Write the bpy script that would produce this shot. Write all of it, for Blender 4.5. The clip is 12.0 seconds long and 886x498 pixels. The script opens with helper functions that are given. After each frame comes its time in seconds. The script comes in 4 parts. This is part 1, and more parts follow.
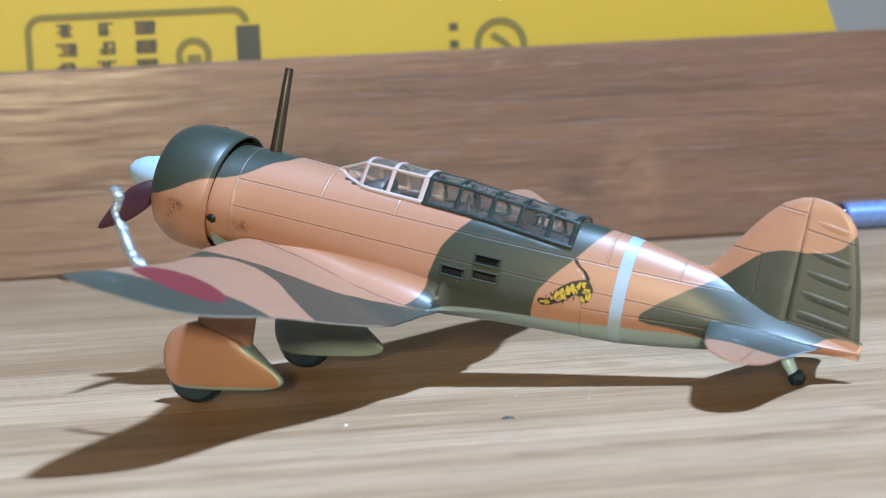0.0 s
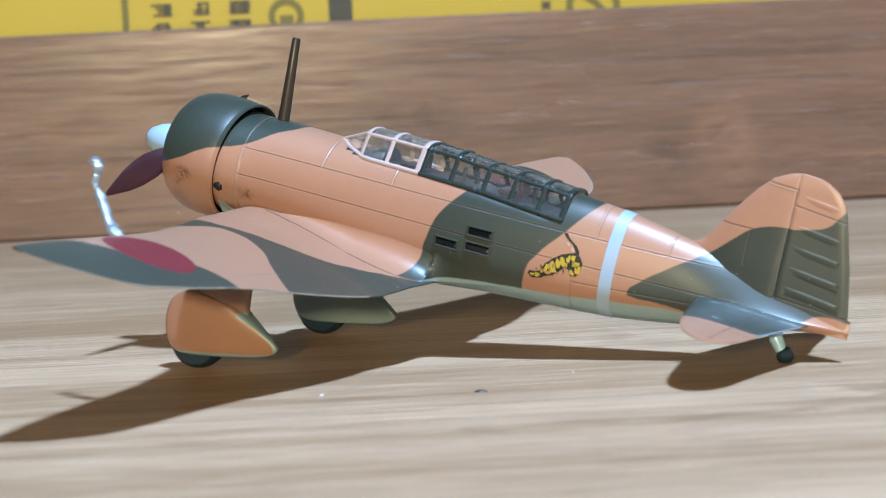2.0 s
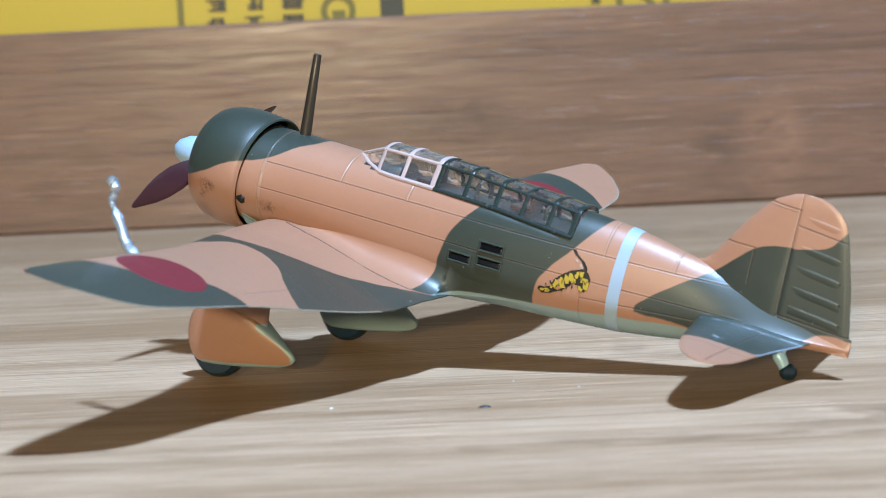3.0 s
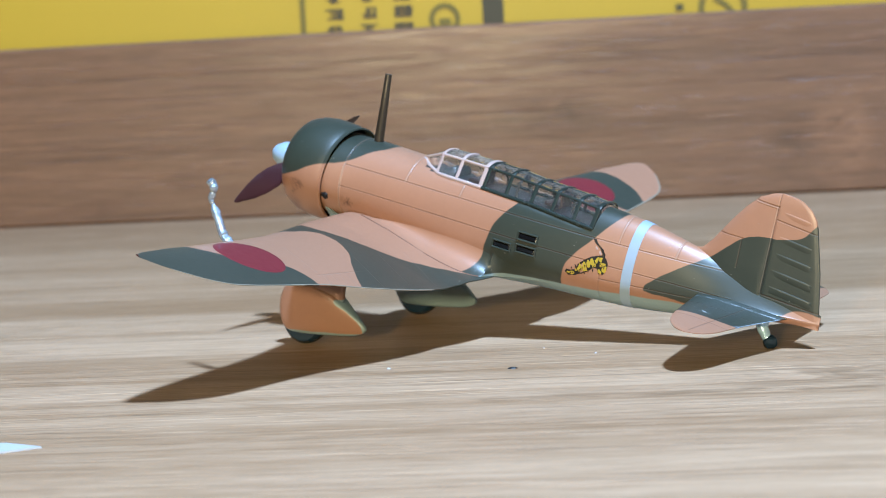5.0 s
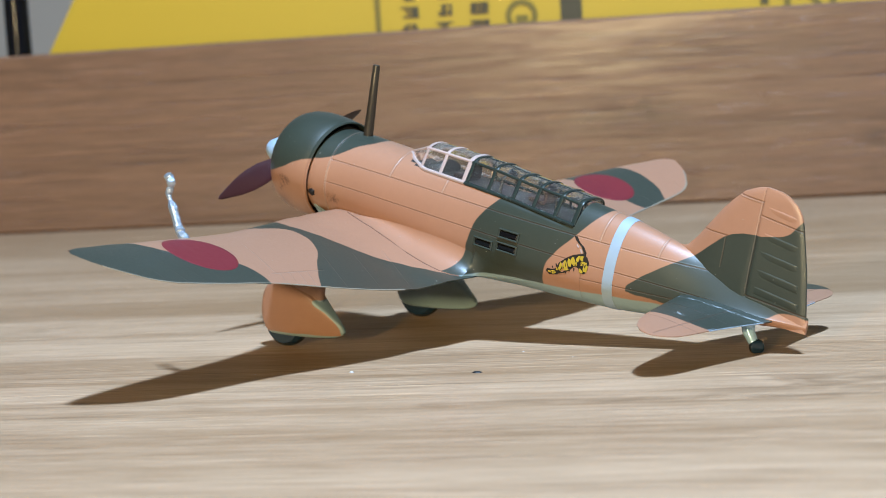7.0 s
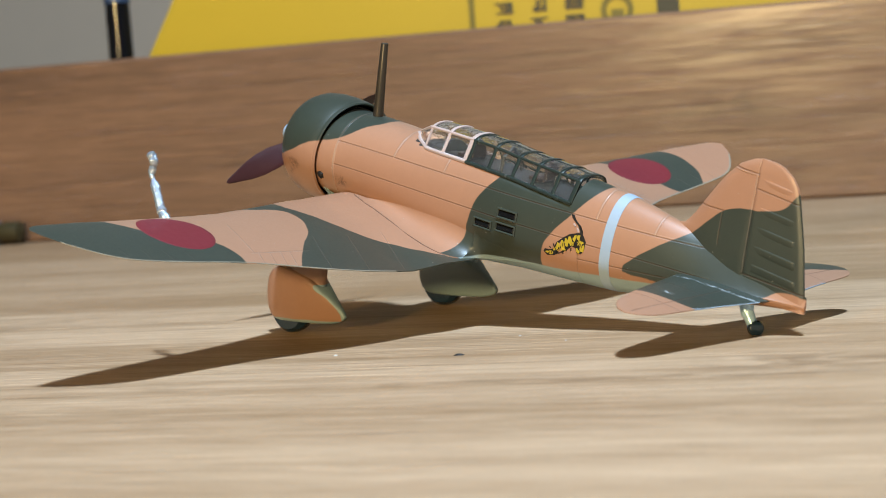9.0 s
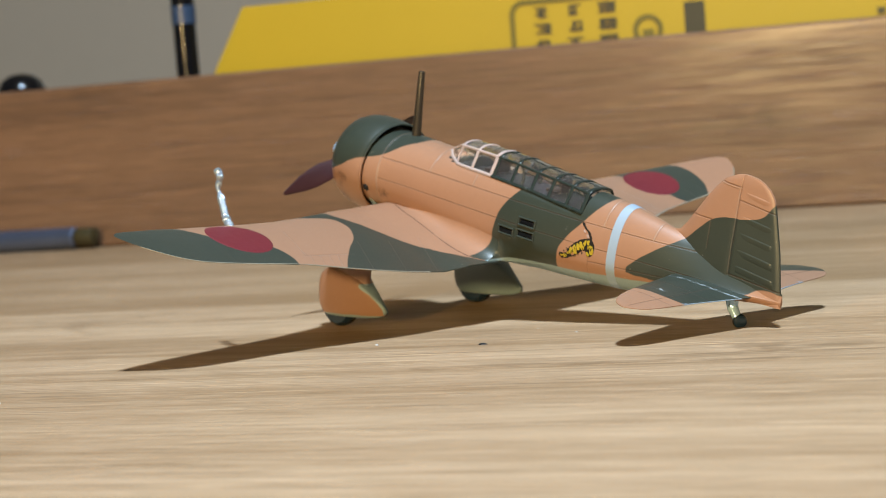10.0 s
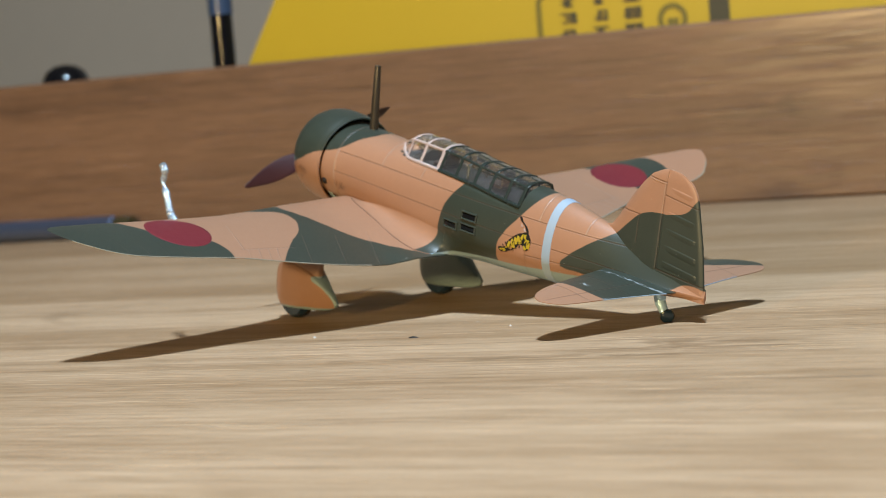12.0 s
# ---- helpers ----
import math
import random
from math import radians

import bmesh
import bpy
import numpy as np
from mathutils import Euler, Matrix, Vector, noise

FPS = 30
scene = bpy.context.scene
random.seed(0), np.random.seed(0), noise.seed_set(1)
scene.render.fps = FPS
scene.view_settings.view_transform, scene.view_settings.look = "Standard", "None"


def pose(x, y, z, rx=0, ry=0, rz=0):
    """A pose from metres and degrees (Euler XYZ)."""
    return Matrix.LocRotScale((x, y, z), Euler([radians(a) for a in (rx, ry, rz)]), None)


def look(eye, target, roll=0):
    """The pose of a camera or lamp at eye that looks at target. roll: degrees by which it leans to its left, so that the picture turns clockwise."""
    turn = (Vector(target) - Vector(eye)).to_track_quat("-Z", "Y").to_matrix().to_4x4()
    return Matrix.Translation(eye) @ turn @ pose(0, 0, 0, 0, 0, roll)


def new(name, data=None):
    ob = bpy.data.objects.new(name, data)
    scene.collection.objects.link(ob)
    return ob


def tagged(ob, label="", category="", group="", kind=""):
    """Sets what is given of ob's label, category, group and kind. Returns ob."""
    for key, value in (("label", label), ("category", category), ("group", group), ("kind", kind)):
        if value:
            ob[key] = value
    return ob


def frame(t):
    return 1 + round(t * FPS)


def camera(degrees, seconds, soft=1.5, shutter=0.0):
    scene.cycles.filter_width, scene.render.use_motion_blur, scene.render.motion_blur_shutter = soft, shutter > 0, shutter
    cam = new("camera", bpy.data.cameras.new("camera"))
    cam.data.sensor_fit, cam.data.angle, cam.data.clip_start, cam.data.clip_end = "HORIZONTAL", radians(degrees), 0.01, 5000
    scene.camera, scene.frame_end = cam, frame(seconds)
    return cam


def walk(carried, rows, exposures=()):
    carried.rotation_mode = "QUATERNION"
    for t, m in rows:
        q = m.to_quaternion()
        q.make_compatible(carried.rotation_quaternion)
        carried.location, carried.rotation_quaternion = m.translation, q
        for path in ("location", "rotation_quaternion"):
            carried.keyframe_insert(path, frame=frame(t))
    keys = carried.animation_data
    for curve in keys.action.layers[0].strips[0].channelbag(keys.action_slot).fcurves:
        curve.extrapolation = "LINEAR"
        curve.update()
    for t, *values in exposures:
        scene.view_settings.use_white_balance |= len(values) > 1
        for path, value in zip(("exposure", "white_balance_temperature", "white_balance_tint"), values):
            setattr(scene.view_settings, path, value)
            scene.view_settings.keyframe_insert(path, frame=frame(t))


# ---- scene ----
cam = camera(25.8, 12.0, 0.5)
cam.data.dof.use_dof = True
cam.data.dof.focus_distance = 0.335
cam.data.dof.aperture_fstop = 40
PATH = [
    (0, (0.14287, -0.28401, 0.04332), (0.03096, -0.00646, 0.02231), -3.06),
    (0.5, (0.14889, -0.28220, 0.04376), (0.02928, -0.00798, 0.02144), -3.11),
    (1, (0.15332, -0.28002, 0.04245), (0.02691, -0.00900, 0.01863), -2.97),
    (1.5, (0.15946, -0.27462, 0.04293), (0.02664, -0.00680, 0.01774), -2.94),
    (2, (0.17004, -0.27255, 0.04498), (0.03223, -0.00746, 0.01789), -2.79),
    (2.5, (0.17846, -0.27183, 0.04971), (0.03542, -0.00976, 0.02041), -2.77),
    (3, (0.18334, -0.27222, 0.05205), (0.03380, -0.01401, 0.02099), -2.75),
    (5, (0.23238, -0.31364, 0.05860), (0.06208, -0.06882, 0.02605), -3.07),
    (5.5, (0.23800, -0.30838, 0.05731), (0.06224, -0.06741, 0.02505), -3.16),
    (6, (0.24443, -0.29718, 0.05599), (0.06297, -0.06036, 0.02452), -3.28),
    (6.5, (0.24810, -0.28869, 0.05523), (0.06057, -0.05656, 0.02445), -3.42),
    (7, (0.25298, -0.27625, 0.05251), (0.05914, -0.04919, 0.02307), -3.57),
    (7.2, (0.25526, -0.27169, 0.05121), (0.05856, -0.04712, 0.02163), -3.66),
    (9, (0.27062, -0.24304, 0.04164), (0.05387, -0.03701, 0.01781), -4.33),
    (9.5, (0.27079, -0.24172, 0.03950), (0.05067, -0.03926, 0.01594), -4.35),
    (9.9, (0.27166, -0.24098, 0.03823), (0.04966, -0.04021, 0.01804), -4.60),
    (10, (0.31018, -0.27150, 0.04488), (0.08690, -0.07240, 0.02241), -4.48),
    (10.5, (0.32651, -0.27547, 0.04786), (0.09995, -0.08020, 0.02462), -4.56),
    (11, (0.33230, -0.26511, 0.04499), (0.10225, -0.07391, 0.02211), -4.68),
    (11.5, (0.33342, -0.25200, 0.04094), (0.09988, -0.06516, 0.01753), -4.72),
    (12, (0.33599, -0.24545, 0.04414), (0.10001, -0.06169, 0.02074), -4.67),
]
LOOK = [(0, 0.66, 5450, 10), (3.0, 0.66, 5400, 10), (7.2, 0.60, 5880, 10), (9.2, 0.56, 6600, 10), (9.9, 0.52, 6650, 10), (10.0, 0.48, 7050, 10), (11.0, 0.42, 6950, 10), (12.0, 0.36, 6950, 10)]
walk(cam, [(t, look(eye, target, roll)) for t, eye, target, roll in PATH], LOOK)

# ---- light: room lamp over the table, added blue sheen panel at the back, dim room ----
world = bpy.data.worlds.new("room_air")
scene.world = world
world.use_nodes = True
world.node_tree.nodes["Background"].inputs[0].default_value = (0.90, 0.92, 1.0, 1)
world.node_tree.nodes["Background"].inputs[1].default_value = 0.06
scene.view_settings.exposure = 0.0


def area_lamp(name, eye, target, size, watts, colour, size_y=None):
    data = bpy.data.lights.new(name, "AREA")
    data.energy, data.color, data.size = watts, colour, size
    data.shape = "RECTANGLE" if size_y else "DISK"
    if size_y:
        data.size_y = size_y
    ob = new(name, data)
    ob.matrix_world = look(eye, target)
    return ob


area_lamp("room_lamp", (0.489, -0.334, 1.140), (0.03, -0.02, 0.02), 0.10, 30.0, (0.575, 0.772, 1.0))
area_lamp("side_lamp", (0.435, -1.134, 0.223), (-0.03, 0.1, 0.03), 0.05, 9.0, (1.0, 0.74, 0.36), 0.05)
# added panel for no known source; gives upward faces a faint blue sheen
area_lamp("blue_sheen_panel", (-0.40, 1.2, 0.56), (0.03, 0.0, 0.0), 1.3, 0.04, (0.55, 0.77, 1.0), 0.7)

MM = 0.001
TURN = 28.88         # the board behind the airplane runs at this angle to the fuselage


# ---- node helpers ----
class Val:
    """A number in a node tree, with plain arithmetic."""

    def __init__(self, nt, sock):
        self.nt, self.sock = nt, sock

    def _op(self, kind, *others, clamp=False):
        n = self.nt.nodes.new("ShaderNodeMath")
        n.operation, n.use_clamp = kind, clamp
        for k, o in enumerate((self, *others)):
            if isinstance(o, Val):
                self.nt.links.new(o.sock, n.inputs[k])
            else:
                n.inputs[k].default_value = o
        return Val(self.nt, n.outputs[0])

    def __add__(self, o): return self._op("ADD", o)
    def __sub__(self, o): return self._op("SUBTRACT", o)
    def __mul__(self, o): return self._op("MULTIPLY", o)
    def mag(self): return self._op("ABSOLUTE")
    def least(self, o): return self._op("MINIMUM", o)
    def most(self, o): return self._op("MAXIMUM", o)
    def inv(self): return (self * -1.0) + 1.0

    def above(self, o, soft=0.12):
        """1 where this is over o, 0 where it is under, over a short edge."""
        d = self - o
        return (d * (0.5 / soft))._op("ADD", 0.5, clamp=True)

    def below(self, o, soft=0.12):
        return self.above(o, soft).inv()

    def near(self, o, half, soft=0.06):
        return (self - o).mag().below(half, soft)

    def curve(self, pts):
        """A smooth curve through (in, out) pairs."""
        ins, outs = [p[0] for p in pts], [p[1] for p in pts]
        lo, hi, a, b = min(ins), max(ins), min(outs), max(outs)
        n = self.nt.nodes.new("ShaderNodeFloatCurve")
        c = n.mapping.curves[0]
        norm = [((i - lo) / (hi - lo), (o - a) / max(b - a, 1e-6)) for i, o in sorted(pts)]
        c.points[0].location, c.points[1].location = norm[0], norm[-1]
        for q in norm[1:-1]:
            c.points.new(*q)
        n.mapping.update()
        t = (self - lo) * (1.0 / (hi - lo))
        t = t._op("ADD", 0.0, clamp=True)
        self.nt.links.new(t.sock, n.inputs["Value"])
        return Val(self.nt, n.outputs[0]) * (b - a) + a


def material(name):
    m = bpy.data.materials.new(name)
    m.use_nodes = True
    nt = m.node_tree
    return m, nt, nt.nodes["Principled BSDF"]


def coords(nt, scale=1000.0):
    """x, y and z of the thing's own space, in millimetres."""
    tc = nt.nodes.new("ShaderNodeTexCoord")
    sep = nt.nodes.new("ShaderNodeSeparateXYZ")
    nt.links.new(tc.outputs["Object"], sep.inputs[0])
    return tc, [Val(nt, s) * scale for s in sep.outputs]


def noise_val(nt, tc, scale, detail=4.0, stretch=(1, 1, 1), rough=0.55, distort=0.0):
    mp = nt.nodes.new("ShaderNodeMapping")
    mp.inputs["Scale"].default_value = stretch
    nt.links.new(tc.outputs["Object"], mp.inputs[0])
    n = nt.nodes.new("ShaderNodeTexNoise")
    n.inputs["Scale"].default_value, n.inputs["Detail"].default_value = scale, detail
    n.inputs["Roughness"].default_value, n.inputs["Distortion"].default_value = rough, distort
    nt.links.new(mp.outputs[0], n.inputs["Vector"])
    return Val(nt, n.outputs["Fac"])


def mix(nt, fac, a, b):
    n = nt.nodes.new("ShaderNodeMix")
    n.data_type = "RGBA"
    if isinstance(fac, Val):
        nt.links.new(fac.sock, n.inputs[0])
    else:
        n.inputs[0].default_value = fac
    for sock, v in ((n.inputs[6], a), (n.inputs[7], b)):
        if isinstance(v, tuple):
            sock.default_value = (*v, 1)
        else:
            nt.links.new(v, sock)
    return n.outputs[2]


def bump(nt, bsdf, height, strength=0.3, distance=0.0002):
    n = nt.nodes.new("ShaderNodeBump")
    n.inputs["Strength"].default_value, n.inputs["Distance"].default_value = strength, distance
    nt.links.new(height.sock, n.inputs["Height"])
    nt.links.new(n.outputs[0], bsdf.inputs["Normal"])


def plain(name, colour, rough=0.5, metal=0.0, vary=0.12, scale=900.0, relief=0.05):
    """A single paint or plastic with slight unevenness."""
    m, nt, b = material(name)
    tc, _ = coords(nt)
    n = noise_val(nt, tc, scale, 4)
    n2 = noise_val(nt, tc, scale * 0.12, 3)
    dark = tuple(c * (1 - vary) for c in colour)
    light = tuple(min(1, c * (1 + vary)) for c in colour)
    col = mix(nt, n * 0.5 + n2 * 0.5, dark, light)
    nt.links.new(col, b.inputs["Base Color"])
    nt.links.new((n * 0.15 + (rough - 0.07)).sock, b.inputs["Roughness"])
    b.inputs["Metallic"].default_value = metal
    bump(nt, b, n, relief, 0.0002)
    return m


TAN, GREEN, PALE = (0.300, 0.152, 0.089), (0.0248, 0.032, 0.0232), (0.205, 0.28, 0.295)


def camo(name, greens, pale, lines, stains=(), rough=0.43, worn=None, scuffs=None):
    """Hand-painted two-colour paint: greens, pale and lines are functions of x, y, z that give a mask."""
    m, nt, b = material(name)
    tc, (x, y, z) = coords(nt)
    wob = (noise_val(nt, tc, 260, 3) - 0.5) * 0.9
    fine = noise_val(nt, tc, 2600, 5)
    broad = noise_val(nt, tc, 90, 3)
    g = greens(x + wob, y, z + wob)
    tone = broad * 0.45 + noise_val(nt, tc, 800, 4, rough=0.65) * 0.55
    tan = mix(nt, tone, tuple(c * 0.88 for c in TAN), tuple(c * 1.10 for c in TAN))
    grn = mix(nt, tone, tuple(c * 0.76 for c in GREEN), tuple(c * 1.22 for c in GREEN))
    col = mix(nt, g, tan, grn)
    if pale:
        col = mix(nt, pale(x, y, z + wob * 0.5), col, PALE)
    ln = lines(x, y, z) if lines else None
    height = fine * 0.14
    if ln is not None:
        col = mix(nt, ln * 0.42, col, (0.06, 0.0304, 0.0184))
        height = height - ln * 2.5
    if worn:
        wl = worn(x, y, z)
        rub = noise_val(nt, tc, 500, 3).above(0.36, 0.2)
        col = mix(nt, wl * rub * (g * -0.38 + 0.5), col, (0.307, 0.208, 0.154))
        height = height + wl * 1.2
    chips = noise_val(nt, tc, 1500, 2).above(0.74, 0.01) * noise_val(nt, tc, 120, 2).above(0.61, 0.04)
    col = mix(nt, chips * 0.8, col, (0.307, 0.298, 0.273))
    if scuffs:
        flake = noise_val(nt, tc, 900, 4, (0.6, 1, 1), 0.65).above(0.55, 0.04) * scuffs(x, y, z)
        col = mix(nt, flake * 0.65, col, (0.36, 0.40, 0.42))
    for sx, sz, size in stains:
        ragged = (noise_val(nt, tc, 700, 4, rough=0.7) - 0.5) * (size * 3.0)
        far = ((x - sx) * (x - sx) + (z - sz) * (z - sz) * 1.6)._op("SQRT") + ragged
        smear = noise_val(nt, tc, 1700, 4, rough=0.75, distort=0.6).above(0.49, 0.06) * far.below(size * 0.85, size * 0.6)
        col = mix(nt, smear * 0.9, col, (0.0694, 0.0248, 0.0109))
    nt.links.new(col, b.inputs["Base Color"])
    nt.links.new((fine * 0.22 + (rough - 0.11)).sock, b.inputs["Roughness"])
    bump(nt, b, height, 0.35, 0.00018)
    b.inputs["Specular IOR Level"].default_value = 0.5
    b.inputs["Coat Weight"].default_value, b.inputs["Coat Roughness"].default_value = 0.3, 0.38
    return m


# ---- paint of the airplane: x runs aft, y to starboard, z up, in millimetres from the propeller hub ----
def fuselage_green(x, y, z):
    mid = x.above(z.curve([(-9.7, 48.8), (-6.3, 51.4), (-3.1, 51.7), (0.3, 52.5), (3.3, 54.0), (6.0, 56.1), (10, 59)]))
    mid = mid * x.below(z.curve([(-10, 68.8), (-3.2, 68.8), (-0.3, 70.2), (3.5, 73.2), (6.6, 75.4), (10, 78)]))
    nose = z.above(x.curve([(-3, -2.6), (2.2, -1.8), (6.6, 0.0), (10.9, 2.4), (14.4, 3.5), (16.8, 4.4), (20.9, 7.0), (24, 8.6), (27, 12)]))
    nose = nose * x.below(28)
    tail = x.above(z.curve([(-4, 85.6), (-2.9, 84.6), (-0.8, 86.2), (2.3, 90.0), (5.6, 94.6), (8.8, 98.0), (10.7, 100.2), (11.8, 103), (12.4, 107.7), (13.5, 110.8), (15.1, 112.2), (17, 113.4)]))
    tail = tail * z.above(x.curve([(84, -3.2), (92, -3.4), (104, -3.6), (108, -2.4), (110.6, -0.7), (113.7, 0.6), (117, 0.5)]))
    return mid.most(nose).most(tail)


def fuselage_pale(x, y, z):
    return z.below(x.curve([(14, -8.6), (40, -10.5), (50.9, -9.2), (57.8, -7.5), (65, -6.7), (74, -5.9), (83, -4.8), (93.7, -3.7), (108, -3.4), (118, -4)]))


def fuselage_lines(x, y, z):
    side = x.above(17) * x.below(101)
    a = z.near(3.9, 0.1) * side
    b = z.near(-0.45, 0.1) * side
    c = z.near(x.curve([(62, -4.2), (74, -3.4), (90, -2.4), (100, -1.6)]), 0.1) * x.above(76) * x.below(96)
    v = x.near(17.0, 0.16) + x.near(31.4, 0.12) * z.above(3.9) + x.near(44.0, 0.12) * z.above(3.9) * z.below(7.2)
    v = v + x.near(78.4, 0.12) * z.above(3.9) + x.near(89.4, 0.12) * z.above(3.9) + x.near(76.0, 0.1) * z.below(-0.4)
    return (a + b + c + v * 0.45)._op("MINIMUM", 1.0)


def fuselage_worn(x, y, z):
    side = x.above(18) * x.below(101)
    v = x.near(16.95, 0.2) + x.near(31.15, 0.16) * z.above(3.9) + x.near(43.8, 0.14) * z.above(3.9) * z.below(7.2)
    v = v + x.near(78.2, 0.14) * z.above(3.9) + x.near(89.2, 0.14) * z.above(3.9)
    return (v + (z.near(4.1, 0.09) + z.near(-0.25, 0.09)) * side * 0.25)._op("MINIMUM", 1.0)


def fin_worn(x, y, z):
    return (x.near(105.3, 0.13) * z.above(1.8) * z.below(18.0) + z.near(x.curve([(98, 18.35), (105.6, 17.65), (106, 17.65)]), 0.12) * x.below(105.7) * 0.8)._op("MINIMUM", 1.0)


def fin_lines(x, y, z):
    h = x.near(105.6, 0.16) * z.above(1.8) * z.below(18.0)
    t = z.near(x.curve([(98, 18.6), (105.6, 17.9), (106, 17.9)]), 0.13) * x.below(105.7)
    m = z.near(10.7, 0.12) * x.above(95) * x.below(100.3) + x.near(100.0, 0.1) * z.above(5.2) * z.below(10.7)
    r = z.near(x.curve([(105.6, 15.6), (114, 14.6)]), 0.13) * x.above(105.7)
    lo = z.near(x.curve([(105.6, 1.8), (117, 0.9)]), 0.14) * x.above(105.6)
    return (h * 0.25 + t + m + r + lo)._op("MINIMUM", 1.0)


def wing_green(x, y, z):
    port, a = y.below(0.0), y.mag()
    tip = a.above(x.curve([(28, 71), (31.1, 69), (35, 65.6), (38.8, 61.5), (40.3, 54.2), (44.5, 52.3), (48.7, 53.2)]))
    inner = a.below(x.curve([(25.3, 37), (26.6, 34), (28.5, 29.4), (32, 28.9), (36.5, 30.6), (42, 35.8), (46, 39.5), (51, 43.8)]))
    inner = inner * a.above(x.curve([(26.5, 27.4), (32, 25), (37.5, 22.2), (41, 19.8), (44, 17.2), (48, 14.6), (50.5, 12.4), (52.3, 8.5), (54, 4)]))
    out = a.above(x.curve([(26, 52), (35, 55), (46.5, 57.5), (51, 61)])) * a.below(x.curve([(26, 65), (30, 68.5), (34, 70.2), (40, 69.5), (46.5, 65.5), (51, 60)]))
    inn = a.above(x.curve([(22, 22), (40, 16), (60, 20)])) * a.below(x.curve([(22, 26), (40, 33), (60, 42)]))
    return port * tip.most(inner) + port.inv() * out.most(inn)


def wing_lines(x, y, z):
    a = y.mag()
    sp = x.near(44.5, 0.11) * a.above(37) * a.below(49.5)
    fl = None
    for at in (62.0, 66.0, 70.0, 74.0):
        r = a.near(at, 0.12) * x.above(42.5)
        fl = r if fl is None else fl + r
    return (sp * 0.6 + wing_ribs(x, a) * 0.25 + fl * 0.3)._op("MINIMUM", 1.0)


def wing_ribs(x, a, off=0.0):
    ribs = a.near(x * 0.22 + (38.7 + off), 0.11) * x.above(34) * x.below(44.5)
    for at in (49.5, 47.2, 45.0, 43.0):
        ribs = ribs + a.near(x * 0.45 + (at - 22 + off), 0.11) * x.above(44.5)
    for at in (37.0, 29.0, 21.0):
        ribs = ribs + a.near(x * 0.45 + (at - 23 + off), 0.11) * x.above(39.5)
    return ribs


def wing_worn(x, y, z):
    a = y.mag()
    sp = x.near(44.75, 0.12) * a.above(37) * a.below(49.5)
    return ((sp + wing_ribs(x, a, 0.2)) * 0.8)._op("MINIMUM", 1.0)


def stab_green(x, y, z):
    port = y.below(0.0)
    star = x.below(y.curve([(0, 96), (8, 98), (18, 102.5), (26, 105.2), (28.5, 106)]))
    return port * y.mag().below(x.curve([(94, 17.4), (99.4, 16.6), (106, 15.9), (112, 15)])) + port.inv() * star


def stab_lines(x, y, z):
    a = y.mag()
    return (x.near(105.2, 0.12) * a.below(26) + a.near(9.5, 0.1) + a.near(18.5, 0.1))._op("MINIMUM", 1.0)


def stab_scuffs(x, y, z):
    a = y.mag()
    root = a.near(x.curve([(95, 4.4), (101, 4.2), (106, 3.6), (111, 2.6)]), 0.3, 0.25) * x.above(95.5)
    spot = a.near(13.5, 0.5, 0.3) * x.near(101.6, 1.1, 0.4)
    return (root + spot)._op("MINIMUM", 1.0)


def spat_green(x, y, z):
    return y.above(12.0) * z.above(x.curve([(14, -21.0), (22, -20.0), (28, -18.6), (36.5, -17.4)]))


def spat_pale(x, y, z):
    rim = z.below(x.curve([(14, -29.4), (20, -27.7), (26, -26.4), (31, -25.4), (35.6, -24.4)]), 0.1)
    edge = x.above(z.curve([(-25.5, 35.6), (-23.4, 35.4), (-22.6, 34.6), (-21.0, 32.0), (-19.2, 29.0), (-18.4, 40), (-14, 40)]), 0.1) * y.below(0.0)
    return rim.most(edge).most(y.above(12.0) * z.below(x.curve([(14, -21.0), (22, -20.0), (28, -18.6), (36.5, -17.4)])))


paint_body = camo("camouflage_body", fuselage_green, fuselage_pale, fuselage_lines, ((18.6, -3.4, 1.2), (20.2, -7.2, 0.9)), worn=fuselage_worn)
paint_cowl = camo("camouflage_cowling", fuselage_green, None, None, ((7.6, -2.4, 1.35), (6.2, -4.2, 0.7)))
paint_fin = camo("camouflage_fin", fuselage_green, None, fin_lines, worn=fin_worn)
paint_wing = camo("camouflage_wing", wing_green, None, wing_lines, worn=wing_worn)
paint_stab = camo("camouflage_tailplane", stab_green, None, stab_lines, scuffs=stab_scuffs)
paint_spat = camo("camouflage_spat", spat_green, spat_pale, None)
paint_pale = plain("pale_green_underside", PALE, 0.45)
vent_paint = plain("vent_frame_green", (0.034, 0.040, 0.031), 0.2)
edge_cream = plain("worn_edge_cream", (0.22, 0.19, 0.14), 0.5, vary=0.3, scale=700)
paint_red = plain("roundel_red", (0.135, 0.0105, 0.0165), 0.5, vary=0.08)
seam_dark = plain("seam_dark_brown", (0.15, 0.078, 0.05), 0.5)
paint_white = plain("band_white", (0.25, 0.325, 0.41), 0.42, vary=0.04)
paint_spinner = plain("spinner_white", (0.288, 0.408, 0.544), 0.35, vary=0.04)
paint_maroon = plain("propeller_maroon", (0.0357, 0.0109, 0.0119), 0.38)
paint_mast = plain("mast_dark_olive", (0.0372, 0.0288, 0.0189), 0.34, metal=0.35)
tyre_dark = plain("tyre_blue_black", (0.011, 0.026, 0.044), 0.16)
strut_silver = plain("strut_silver", (0.46, 0.68, 0.95), 0.2, metal=0.3, vary=0.3, scale=1800, relief=0.6)
silver = plain("foil_silver", (0.42, 0.49, 0.57), 0.22, metal=0.75, vary=0.25, scale=2500, relief=0.8)
